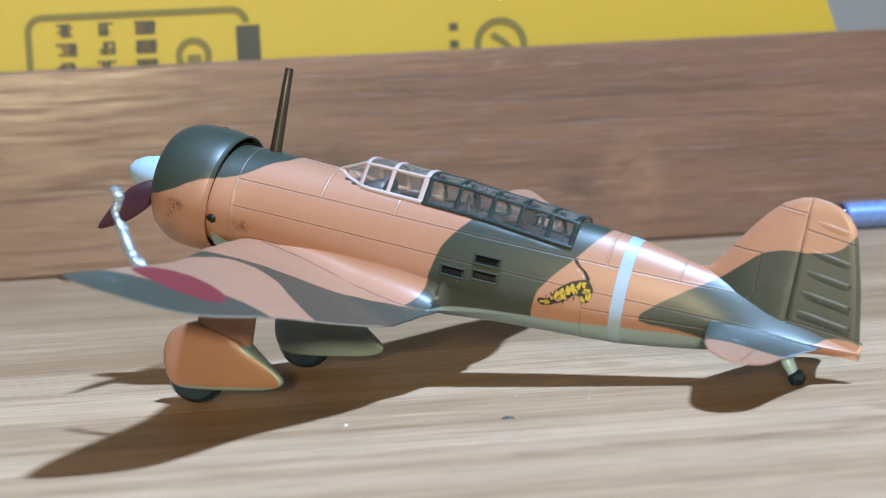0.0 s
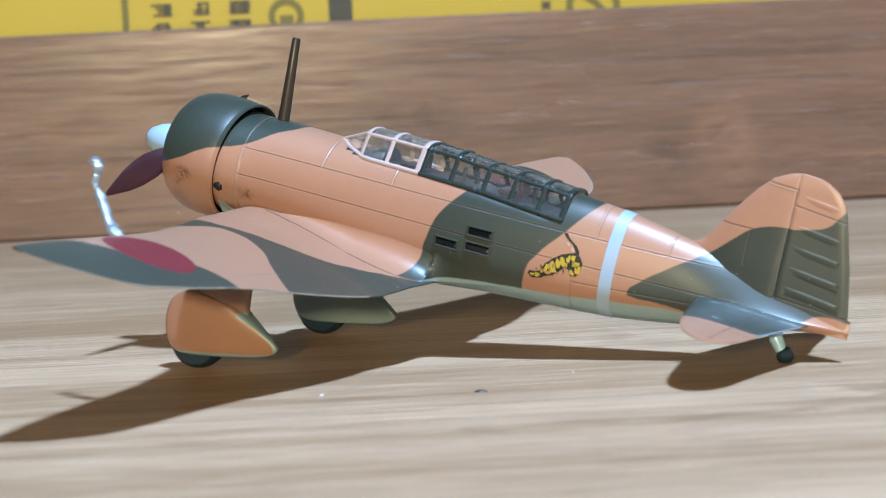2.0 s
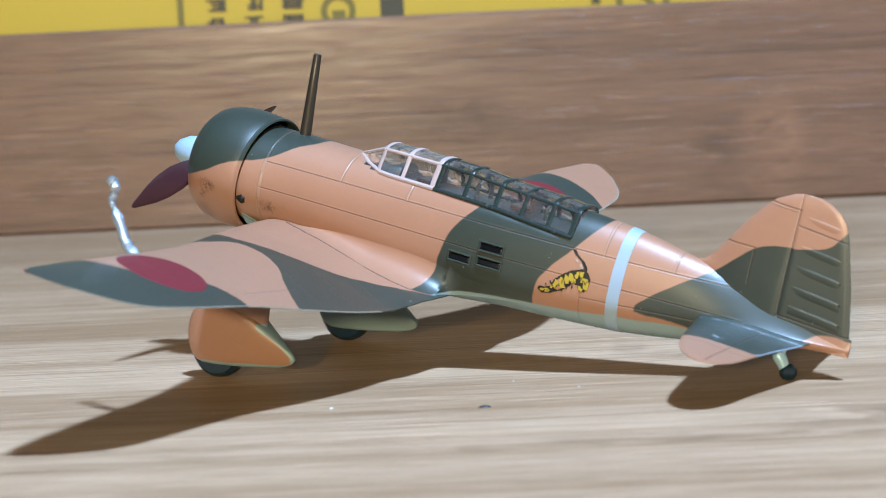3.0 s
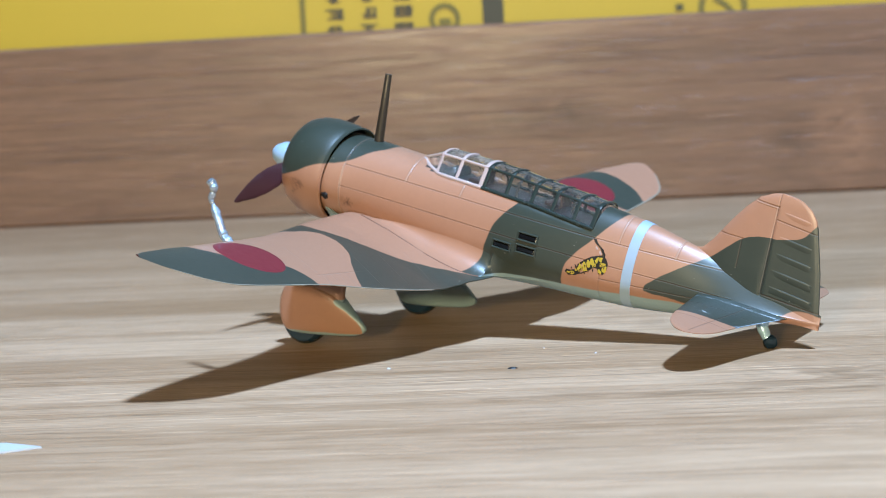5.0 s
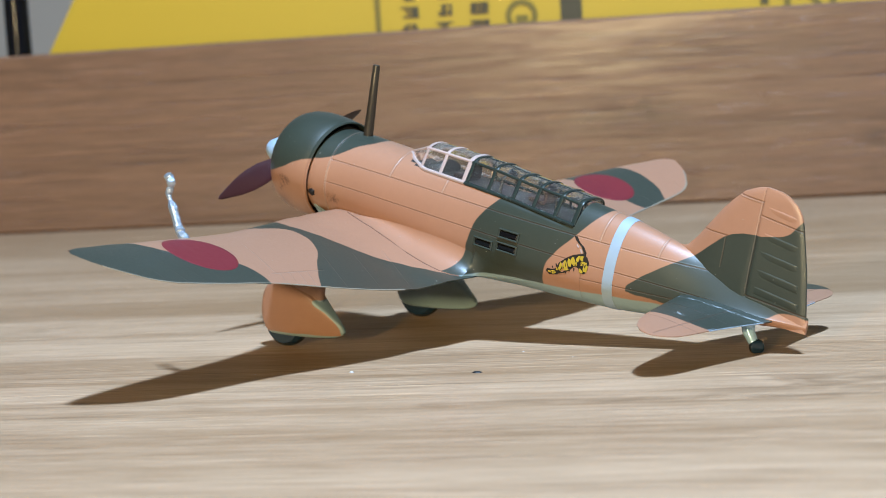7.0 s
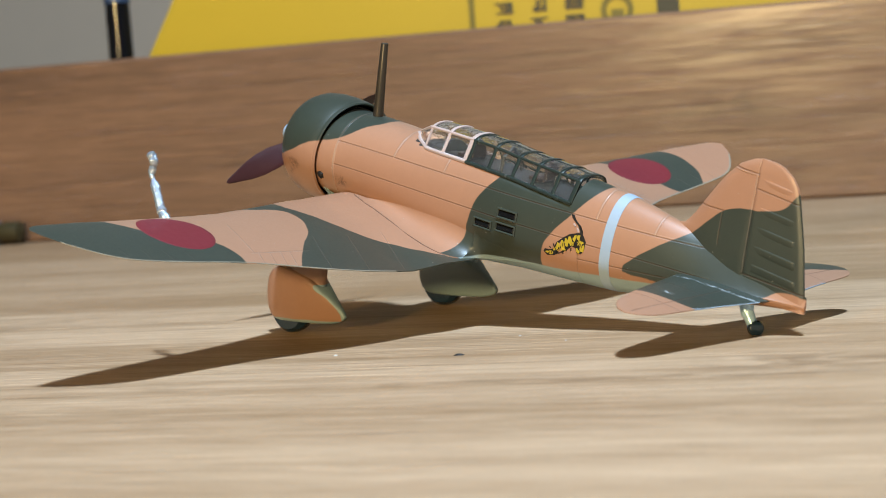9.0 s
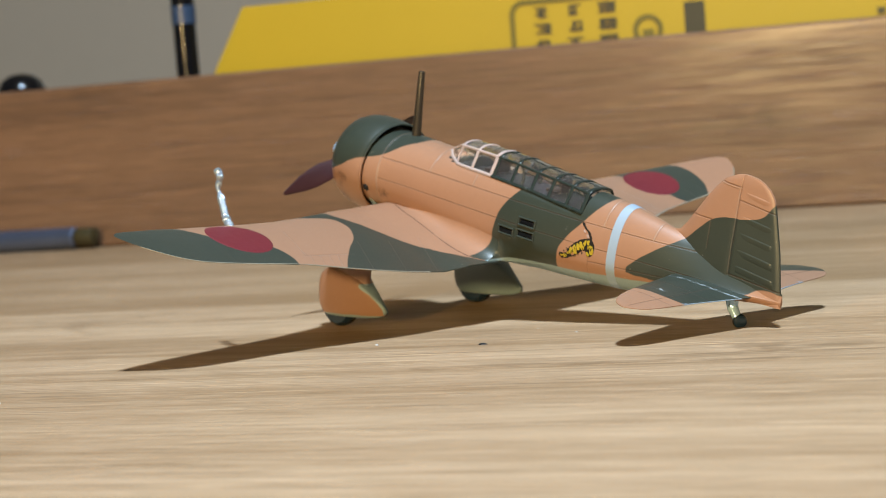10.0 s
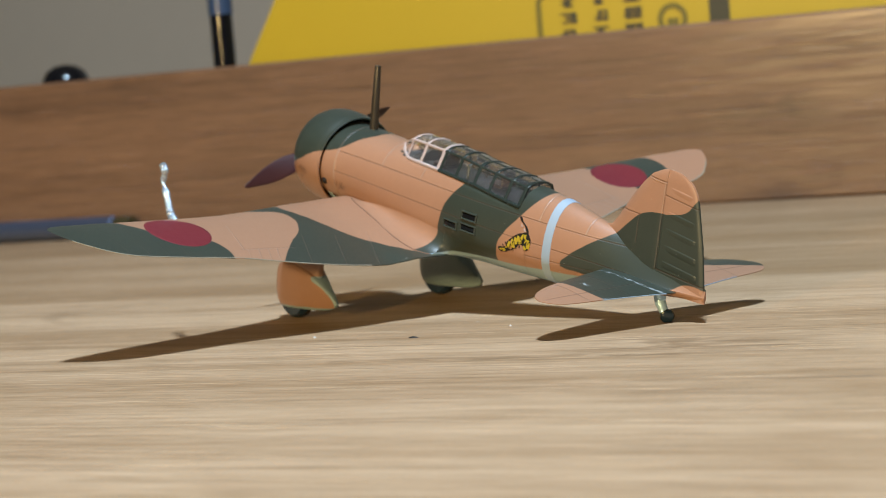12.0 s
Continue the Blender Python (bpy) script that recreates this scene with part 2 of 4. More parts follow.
soot = plain("engine_black", (0.00595, 0.00546, 0.00546), 0.6)
frame_pink = plain("canopy_frame_pink", (0.36, 0.275, 0.25), 0.4)
frame_green = plain("canopy_frame_green", (0.017, 0.0245, 0.021), 0.25)
yellow_ink = plain("decal_yellow", (0.357, 0.258, 0.0149), 0.45)
black_ink = plain("decal_black", (0.00595, 0.00496, 0.00496), 0.45)
cockpit_paint = plain("cockpit_grey_brown", (0.022, 0.019, 0.017), 0.5, vary=0.3)
seat_brown = plain("seat_dark_brown", (0.03, 0.014, 0.010), 0.45, vary=0.3)


def clear_plastic():
    m, nt, b = material("clear_plastic")
    tc, _ = coords(nt)
    b.inputs["Base Color"].default_value = (0.78, 0.80, 0.79, 1)
    b.inputs["Transmission Weight"].default_value = 0.988
    b.inputs["Roughness"].default_value = 0.05
    b.inputs["IOR"].default_value = 1.49
    bump(nt, b, noise_val(nt, tc, 420, 2), 0.22, 0.0005)
    return m


glass = clear_plastic()


def wood(name, light, dark, grain_rough, contrast=1.0, coat=0.4, coat_rough=0.2, shine=0.3, gloss=0.5, crisp=1.0, planks=0.0, marks=()):
    """Lacquered laminated bamboo with its grain along the thing's own x."""
    m, nt, b = material(name)
    tc, (x, y, z) = coords(nt)
    strips = noise_val(nt, tc, 55, 2, (0.02, 1, 1.0), distort=0.2)
    grain = noise_val(nt, tc, 240, 6, (0.018, 1, 1), 0.65)
    fine = noise_val(nt, tc, 1400, 5, (0.045, 1, 1), 0.65)
    blot = noise_val(nt, tc, 14, 4, (0.35, 1, 1), distort=0.6)
    wave = noise_val(nt, tc, 60, 3, (0.12, 1, 1), distort=0.8)
    pores = noise_val(nt, tc, 900, 3, (0.02, 1, 1), 0.5).above(0.62, 0.03)
    knots = noise_val(nt, tc, 30, 3, (0.5, 1, 1), distort=1.2).above(0.66, 0.06)
    hair = noise_val(nt, tc, 3200, 3, (0.03, 1, 1), 0.6)
    f = (strips - 0.5) * (1.5 * contrast) + (grain - 0.5) * (1.25 * contrast * crisp) + (fine - 0.5) * (1.7 * crisp) + (hair - 0.5) * (1.2 * crisp) + (blot - 0.5) * (1.3 * contrast) + 0.5
    f = f._op("ADD", 0.0, clamp=True)
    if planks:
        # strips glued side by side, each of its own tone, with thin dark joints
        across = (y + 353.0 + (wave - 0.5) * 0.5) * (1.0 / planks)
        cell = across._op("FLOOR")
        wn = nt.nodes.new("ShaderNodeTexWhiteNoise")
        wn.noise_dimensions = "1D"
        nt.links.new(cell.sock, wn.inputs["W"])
        # plus the tone along y, which has light falloff painted in
        f = (f + (Val(nt, wn.outputs["Value"]) - 0.5) * 0.42 + board_and_falloff(y + (wave - 0.5) * 12.0))._op("ADD", 0.0, clamp=True)
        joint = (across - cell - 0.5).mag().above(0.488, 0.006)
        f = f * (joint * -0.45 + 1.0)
    col = mix(nt, f, dark, light)
    for mx, my, mz, rx, ry, pale in marks:
        far = (((x - mx) * (1.0 / rx))._op("POWER", 2.0) + (((y - my) if my is not None else (z - mz)) * (1.0 / ry))._op("POWER", 2.0))._op("SQRT")
        spot = noise_val(nt, tc, 150, 4, (0.45, 1, 1), 0.6, 0.8).above(0.5, 0.1) * far.below(0.8, 0.35)
        col = mix(nt, spot * 0.75, col, tuple(c * 1.15 for c in light) if pale else tuple(c * 0.75 for c in dark))
    col = mix(nt, pores * (0.4 * crisp), col, tuple(c * 0.7 for c in dark))
    col = mix(nt, knots * 0.35, col, tuple(c * 0.6 for c in dark))
    dash = noise_val(nt, tc, 1500, 2, (0.022, 1, 1), 0.5).above(0.64, 0.02) * noise_val(nt, tc, 70, 2, (0.3, 1, 1)).above(0.48, 0.1)
    col = mix(nt, dash * (0.5 * crisp), col, tuple(min(1.0, c * 1.45) for c in light))
    slit = noise_val(nt, tc, 1100, 2, (0.012, 1, 1), 0.5).above(0.66, 0.02)
    col = mix(nt, slit * (0.4 * crisp), col, tuple(c * 0.55 for c in dark))
    nt.links.new(col, b.inputs["Base Color"])
    nt.links.new((fine * 0.25 + (grain_rough - 0.1) - dash * 0.2).sock, b.inputs["Roughness"])
    bump(nt, b, grain * 0.6 + fine + hair * 0.4 + wave * 0.9 + dash * 0.8 - slit * 0.9, 0.6, 0.00025)
    # the lacquer is worn in streaks, so that it shines in patches
    patch = noise_val(nt, tc, 420, 4, (0.08, 1, 1), 0.65, 0.3).above(0.5, shine) * coat
    nt.links.new(patch.sock, b.inputs["Coat Weight"])
    b.inputs["Coat Roughness"].default_value = coat_rough
    lacquer = nt.nodes.new("ShaderNodeBump")
    lacquer.inputs["Strength"].default_value, lacquer.inputs["Distance"].default_value = 0.25, 0.00025
    nt.links.new((grain * 0.5 + wave).sock, lacquer.inputs["Height"])
    nt.links.new(lacquer.outputs[0], b.inputs["Coat Normal"])
    b.inputs["Specular IOR Level"].default_value = gloss
    return m


def board_and_falloff(y):
    """Paler board in front; light falloff painted as darkening towards the back board."""
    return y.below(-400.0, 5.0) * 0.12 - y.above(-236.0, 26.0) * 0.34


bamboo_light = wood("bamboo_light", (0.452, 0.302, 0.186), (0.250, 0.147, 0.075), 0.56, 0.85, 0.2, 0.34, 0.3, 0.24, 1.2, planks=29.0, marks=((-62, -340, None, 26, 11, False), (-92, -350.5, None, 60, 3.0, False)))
bamboo_dark = wood("bamboo_brown", (0.178, 0.086, 0.0405), (0.080, 0.0355, 0.0152), 0.5, 0.8, 0.62, 0.22, 0.16, 0.5, 0.85, marks=((-30, None, 18, 11, 17, True), (-45, None, 17, 10, 9, False), (-128, None, 30, 18, 9, False)))
card_yellow = plain("yellow_card", (0.355, 0.228, 0.0055), 0.5, vary=0.05, scale=300)
card_ink = plain("card_dark_print", (0.0248, 0.0223, 0.00992), 0.55)
card_olive = plain("card_olive_print", (0.109, 0.0794, 0.00595), 0.55)
# room's unseen sides and ceiling darker than the back wall, to cut bounced light
plaster_dim = plain("room_plaster_dim", (0.26, 0.215, 0.155), 0.8, vary=0.06, scale=40)
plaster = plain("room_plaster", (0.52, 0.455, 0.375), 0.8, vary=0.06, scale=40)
room_floor_mat = plain("room_floor_brown", (0.0794, 0.0546, 0.0347), 0.5, vary=0.2, scale=8)
table_mat = plain("table_grey_brown", (0.119, 0.104, 0.0896), 0.5, vary=0.1, scale=20)
rod_bright = plain("rod_bright_blue", (0.208, 0.288, 0.528), 0.28, metal=0.5)
rod_metal = plain("rod_blue_steel", (0.134, 0.164, 0.248), 0.3, metal=0.8)
black_plastic = plain("black_plastic", (0.0048, 0.0048, 0.0056), 0.12)
blue_ring = plain("blue_ring", (0.0248, 0.0446, 0.084), 0.35)
paper_white = plain("white_paper", (0.4, 0.412, 0.424), 0.6, vary=0.04)
olive_tip = plain("olive_tip", (0.0298, 0.0223, 0.00595), 0.5)


# ---- mesh helpers; all shapes are given in millimetres ----
def empty(name, m):
    ob = new(name)
    ob.empty_display_size = 0.01
    ob.matrix_world = m
    return ob


def mesh_of(name, verts, faces, mat, smooth=True, autosmooth=None):
    me = bpy.data.meshes.new(name)
    me.from_pydata([tuple(c * MM for c in v) for v in verts], [], faces)
    bm = bmesh.new()
    bm.from_mesh(me)
    bmesh.ops.recalc_face_normals(bm, faces=bm.faces)
    bm.to_mesh(me)
    bm.free()
    for m in mat if isinstance(mat, (list, tuple)) else [mat]:
        me.materials.append(m)
    for p in me.polygons:
        p.use_smooth = smooth
    if smooth and autosmooth:
        me.set_sharp_from_angle(angle=radians(autosmooth))
    return me


def part(name, shape, mat, parent, label="", smooth=True, sharp=40):
    verts, faces = shape
    if plane_parts and parent in plane_parts:
        verts = [(x, y + lean(x), z) for x, y, z in verts]
    ob = new(name, mesh_of(name, verts, faces, mat, smooth, sharp))
    if parent:
        ob.parent = parent
    if plane_parts and parent in plane_parts:
        plane_parts.append(ob)
    if label:
        tagged(ob, label)
    return ob


plane_parts = []


def lean(x):
    """The model's tail is glued on slightly askew."""
    return max(0.0, x - 58) * 0.026


def lerp(pts, x):
    return float(np.interp(x, [p[0] for p in pts], [p[1] for p in pts]))


def smooth_lerp(pts, x):
    """A smooth curve through points (Hermite)."""
    xs, ys = [p[0] for p in pts], [p[1] for p in pts]
    if x <= xs[0]:
        return ys[0]
    if x >= xs[-1]:
        return ys[-1]
    k = max(i for i in range(len(xs) - 1) if xs[i] <= x)
    def slope(i):
        a, b = max(i - 1, 0), min(i + 1, len(xs) - 1)
        return (ys[b] - ys[a]) / (xs[b] - xs[a])
    h = xs[k + 1] - xs[k]
    t = (x - xs[k]) / h
    return ((2 * t**3 - 3 * t**2 + 1) * ys[k] + (t**3 - 2 * t**2 + t) * h * slope(k)
            + (-2 * t**3 + 3 * t**2) * ys[k + 1] + (t**3 - t**2) * h * slope(k + 1))


def loft(rings, closed=True, caps=(True, True)):
    """A skin over rings of equal length."""
    n, verts, faces = len(rings[0]), [p for r in rings for p in r], []
    for a in range(len(rings) - 1):
        for k in range(n if closed else n - 1):
            q = (k + 1) % n
            faces.append((a * n + k, a * n + q, (a + 1) * n + q, (a + 1) * n + k))
    if closed and caps[0]:
        faces.append(tuple(range(n))[::-1])
    if closed and caps[1]:
        faces.append(tuple((len(rings) - 1) * n + k for k in range(n)))
    return verts, faces


def join(*shapes):
    verts, faces = [], []
    for v, f in shapes:
        o = len(verts)
        verts += list(v)
        faces += [tuple(i + o for i in q) for q in f]
    return verts, faces


def tube(path, radii, n=12):
    """A round bar along a path."""
    rings, pts = [], [Vector(p) for p in path]
    up = Vector((0.31, 0.85, 0.42)).normalized()
    for i, p in enumerate(pts):
        d = (pts[min(i + 1, len(pts) - 1)] - pts[max(i - 1, 0)]).normalized()
        a = d.cross(up).normalized()
        b = d.cross(a)
        r = radii[i] if isinstance(radii, (list, tuple)) else radii
        rings.append([tuple(p + r * (a * math.cos(2 * math.pi * k / n) + b * math.sin(2 * math.pi * k / n))) for k in range(n)])
    return loft(rings)


def lathe(profile, n=48, axis="x", centre=(0, 0, 0), shear=None):
    """A closed profile of (along, radius) turned round an axis."""
    rings = []
    for k in range(n):
        a = 2 * math.pi * k / n
        ring = []
        for s, r in profile:
            u, v = r * math.cos(a), r * math.sin(a)
            if axis == "x":
                p = [s, u, v]
                if shear:
                    p[0] += shear(s, v)
            elif axis == "y":
                p = [u, s, v]
            else:
                p = [u, v, s]
            ring.append(tuple(c + o for c, o in zip(p, centre)))
        rings.append(ring)
    verts = [p for r in rings for p in r]
    m, faces = len(profile), []
    for k in range(n):
        q = (k + 1) % n
        for i in range(m):
            j = (i + 1) % m
            faces.append((k * m + i, q * m + i, q * m + j, k * m + j))
    return verts, faces


def box(x0, x1, y0, y1, z0, z1, bevel=0.0):
    if not bevel:
        v = [(x, y, z) for z in (z0, z1) for x, y in ((x0, y0), (x1, y0), (x1, y1), (x0, y1))]
        return v, [(3, 2, 1, 0), (4, 5, 6, 7), (0, 1, 5, 4), (1, 2, 6, 5), (2, 3, 7, 6), (3, 0, 4, 7)]
    b = bevel
    rings = []
    for z, o in ((z0, b), (z0 + b, 0), (z1 - b, 0), (z1, b)):
        xa, xb, ya, yb = x0 + o, x1 - o, y0 + o, y1 - o
        rings.append([(xa + b, ya, z), (xb - b, ya, z), (xb, ya + b, z), (xb, yb - b, z), (xb - b, yb, z), (xa + b, yb, z), (xa, yb - b, z), (xa, ya + b, z)])
    return loft(rings)


# ---- the wooden tray: base board and the board that stands along its back ----
tray = empty("wooden_tray", pose(0, 0.3102, 0, 0, 0, TURN))
tagged(tray, "bamboo tray with an upright brown back board", "tray", kind="structure")
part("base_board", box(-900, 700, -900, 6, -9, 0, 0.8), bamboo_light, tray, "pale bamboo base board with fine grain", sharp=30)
part("back_board", box(-900, 700, 0.3, 9, 0.05, 62.4, 0.9), bamboo_dark, tray, "brown bamboo board standing on edge", sharp=30)

# ---- the room that closes the place ----
def slab(name, shape, mat, label, category):
    ob = part(name, shape, mat, None, label)
    tagged(ob, label, category, kind="structure")
    return ob


table = empty("table", pose(0, 0.3102, 0, 0, 0, TURN))
tagged(table, "plain grey-brown table under the tray", "table", kind="structure")
part("table_top", box(-1100, 900, -1000, 300, -40, -9.05, 2), table_mat, table)
for lx, ly_ in ((-1050, -950), (850, -950), (-1050, 250), (850, 250)):
    part("table_leg", box(lx - 25, lx + 25, ly_ - 25, ly_ + 25, -740, -40, 2), table_mat, table)
room_pose = pose(0, 0.3102, 0, 0, 0, TURN)
for nm, dims, mat, lab, cat in (
    ("floor", (-2500, 2500, -3000, 1640, -780, -740), room_floor_mat, "brown floor of the room", "floor"),
    ("ceiling", (-2500, 2500, -3000, 1640, 1700, 1740), plaster_dim, "plaster ceiling out of view, darkened to cut bounce", "ceiling"),
    ("wall_north", (-2500, 2500, 1250, 1290, -740, 1700), plaster, "plaster wall out of view, darkened to cut bounce behind the table", "wall"),
    ("wall_south", (-2500, 2500, -3040, -3000, -780, 1740), plaster_dim, "plaster wall out of view, darkened to cut bounce", "wall"),
    ("wall_east", (2500, 2540, -3040, 1640, -780, 1740), plaster_dim, "plaster wall out of view, darkened to cut bounce", "wall"),
    ("wall_west", (-2540, -2500, -3040, 1640, -780, 1740), plaster_dim, "plaster wall out of view, darkened to cut bounce", "wall"),
):
    ob = slab(nm, box(*dims), mat, lab, cat)
    ob.matrix_world = room_pose

# ---- yellow carton behind the board ----
carton = empty("yellow_carton", room_pose @ pose(0, 0.0105, -0.00905))
tagged(carton, "bright yellow printed carton leaning behind the back board", "carton")
front = [(-331, -9.05), (62, -9.05), (34, 86.8), (-317.5, 86.8), (-332, 62)]
part("carton_body", loft([[(s, 0, z + 9.05) for s, z in front], [(s, 30, z + 9.05) for s, z in front]]), card_yellow, carton, smooth=False)


def print_patch(name, pts, mat, lift=0.25):
    """A printed patch on the carton's front."""
    return part(name, loft([[(s, -lift, z + 9.05) for s, z in pts], [(s, 0.05, z + 9.05) for s, z in pts]]), mat, carton, smooth=False)


def line_mark(name, path, w):
    """A printed line of even width along a path on the carton's front."""
    rings = []
    for i, (s, z) in enumerate(path):
        (s0, z0), (s1, z1) = path[max(i - 1, 0)], path[min(i + 1, len(path) - 1)]
        if path[0] == path[-1] and i in (0, len(path) - 1):
            (s0, z0), (s1, z1) = path[-2], path[1]
        d = math.hypot(s1 - s0, z1 - z0)
        ns, nz = -(z1 - z0) / d * w / 2, (s1 - s0) / d * w / 2
        rings.append([(s + ns, -0.25, z + nz + 9.05), (s - ns, -0.25, z - nz + 9.05), (s - ns, 0.05, z - nz + 9.05), (s + ns, 0.05, z + nz + 9.05)])
    return part(name, loft(rings), card_olive, carton, smooth=False)


def arc(cs, cz, r, a0, a1, n):
    pts = [(cs + r * math.cos(a), cz + r * math.sin(a)) for a in np.linspace(a0, a1, n)]
    return pts if abs(a1 - a0) < 6 else pts[:-1] + pts[:1]


# rounded frame line, the black tab at its end, columns of blurred strokes and the two ring marks
line_mark("frame_line", [(-212, 40)] + arc(-207.6, 74.0, 4.4, math.pi, math.pi / 2, 8) + arc(-150.5, 74.0, 4.4, math.pi / 2, 0.1, 8), 2.0)
print_patch("black_tab", [(-149.4, 44), (-142.1, 44), (-142.1, 73.4), (-149.4, 73.4)], card_ink)
prnd = random.Random(21)
for s0, wide, dense_rows in ((-204.0, 6.6, False), (-192.0, 6.2, False), (-180.3, 7.0, True)):
    for zr in (76.2, 70.4, 64.6, 58.8):
        for k in range(5 if dense_rows else 4):
            z0 = zr - k * (0.85 if dense_rows else 1.05)
            a0 = s0 + prnd.uniform(0, wide * (0.1 if dense_rows else 0.4))
            a1 = s0 + wide - prnd.uniform(0, wide * (0.1 if dense_rows else 0.4))
            print_patch("print_bar", [(a0, z0 - 0.62), (a1, z0 - 0.62), (a1, z0), (a0, z0)], card_ink)
        for k in range(2):
            a0 = s0 + wide * prnd.uniform(0.1, 0.8)
            print_patch("print_bar", [(a0, zr - 3.9), (a0 + 0.9, zr - 3.9), (a0 + 0.9, zr), (a0, zr)], card_ink, 0.3)
line_mark("ring_mark", arc(-162.6, 65.0, 4.5, 0, 2 * math.pi, 36), 2.0)
print_patch("print_bar", [(-164.6, 62.6), (-160.4, 62.6), (-160.4, 65.2), (-164.6, 65.2)], card_olive)
line_mark("ring_mark", arc(-67.5, 63.8, 7.3, 0, 2 * math.pi, 40), 2.2)
line_mark("stroke_mark", [(-70.2, 67.0), (-66.6, 64.6), (-63.4, 61.0)], 2.0)
for zr in (71.2, 65.8, 60.4):
    print_patch("print_bar", [(-83.6, zr - 2.5), (-80.6, zr - 2.5), (-80.6, zr), (-83.6, zr)], card_olive)
    print_patch("print_bar", [(-82.9, zr - 2.1), (-81.3, zr - 2.1), (-81.3, zr - 0.5), (-82.9, zr - 0.5)], card_ink, 0.3)

# ---- things behind and along the board ----
post = empty("marker_pen", room_pose @ pose(-0.3460, 0.018, -0.00905))
tagged(post, "upright black pen with a dark blue ring", "pen")
part("barrel", lathe([(0, 0.01), (0, 4.6), (92, 4.4), (92, 0.01)], 24, "z"), black_plastic, post)
part("ring", lathe([(92, 0.01), (92, 4.75), (99, 4.75), (99, 0.01)], 24, "z"), blue_ring, post, "dark blue ring")
part("cap", lathe([(99, 0.01), (99, 4.6), (104, 4.5), (106, 3.6), (106.8, 0.01)], 24, "z"), black_plastic, post)
knob = empty("black_knob", room_pose @ pose(-0.4225, 0.022, -0.00905))
tagged(knob, "rounded black plastic knob on a stem", "knob")
part("stem", lathe([(0, 0.01), (0, 6.5), (60, 6.0), (70, 6.4), (70, 0.01)], 24, "z"), black_plastic, knob)
part("head", lathe([(66, 0.01), (66, 9.6), (72, 9.8), (76, 8.0), (78.3, 4.5), (79, 0.01)], 28, "z"), black_plastic, knob)


def round_rod(name, s0, s1, mat, tip_at_end, label):
    ob = empty(name, room_pose @ pose(s0 * MM, -0.0052, 0.0044))
    tagged(ob, label, "rod")
    ln = s1 - s0
    part("shaft", lathe([(0, 0.01), (0, 3.6), (0.8, 4.3), (ln - 0.8, 4.3), (ln, 3.6), (ln, 0.01)], 24, "x"), mat, ob)
    if tip_at_end:
        part("tip", lathe([(ln, 0.01), (ln, 3.2), (ln + 2, 3.9), (ln + 8, 3.7), (ln + 9, 0.01)], 20, "x"), olive_tip, ob, "dark olive end cap")
    else:
        part("tip", lathe([(-4, 0.01), (-4, 3.6), (-3.2, 4.3), (-0.3, 4.4), (0, 4.0), (0, 0.01)], 20, "x"), black_plastic, ob, "black end cap")
    return ob


round_rod("steel_rod", -640, -388, rod_metal, True, "blue-grey metal rod lying along the board")
round_rod("steel_rod", 35.5, 190, rod_bright, False, "short bright blue metal rod lying along the board")
scrap = empty("paper_scrap", pose(0.0055, -0.1205, 0.0, 0, 0, 20))
tagged(scrap, "small torn piece of white paper on the tray", "paper")
part("sheet", loft([[(-40, -6, 0.02), (8, 0, 0.02), (13, 4, 0.02), (6, 6.5, 0.02), (-40, 5, 0.02)], [(-40, -6, 0.3), (8, 0, 0.3), (13, 4, 0.3), (6, 6.5, 0.3), (-40, 5, 0.3)]]), paper_white, scrap, smooth=False)
CRUMBS = (("dark_crumb", (49.2, -30.8, 0), 0.42, 0.34, black_ink, "tiny dark crumb on the tray"), ("white_crumb", (27.6, -38.3, 0), 0.16, 0.3, paper_white, "tiny white flake on the tray"),
          ("white_crumb", (43.2, -10.4, 0), 0.09, 0.15, paper_white, "tiny white flake on the tray"), ("white_crumb", (55.4, -12.3, 0), 0.10, 0.15, paper_white, "tiny white flake on the tray"),
          ("white_crumb", (12.0, -46.0, 0), 0.08, 0.12, paper_white, "tiny white flake on the tray"))
for nm, at, r, tall, mat, lab in CRUMBS:
    ob = part(nm, lathe([(0, 0.01), (0.02, r * 1.4), (tall * 0.6, r), (tall, 0.01)], 7, "z"), mat, None, smooth=False)
    ob.matrix_world = Matrix.Translation([c * MM for c in at]) @ pose(0, 0, 0, 0, 0, 30) @ Matrix.Diagonal((1.7, 0.7, 1, 1))
    tagged(ob, lab, "crumb", group="crumbs on the tray")

# ================= the model airplane =================
PITCH = 14.6
plane = empty("model_airplane", pose(-0.0211, 0.0004, 0.0351, 0, PITCH, 0) @ Matrix.Diagonal((1.01, 1, 1, 1)))
plane_parts.append(plane)
tagged(plane, "plastic scale model airplane in tan and dark green camouflage", "model airplane")

# -- fuselage --
HALF_W = [(12, 9.1), (14, 9.0), (15, 8.85), (17, 8.4), (21, 7.95), (30, 7.6), (50, 7.3), (60, 7.1), (70, 6.5), (80, 5.4), (88, 4.35), (94, 3.75), (98, 3.55), (102, 3.35), (106, 2.85), (110, 1.95), (113, 1.1), (117, 0.28)]
TOP = [(12, 8.4), (15, 8.5), (17, 8.5), (19, 8.6), (26, 8.5), (31, 8.4), (38, 8.7), (50, 9.0), (60, 9.1), (73, 9.1), (76, 8.9), (80.4, 8.5), (85, 7.8), (92.4, 6.4), (96, 5.6), (100, 5.0), (108, 3.6), (113, 2.0), (117, 0.8)]
SILL = [(31.5, 8.25), (34, 7.6), (37.5, 6.95), (47, 6.85), (59, 6.55), (72.5, 5.45)]
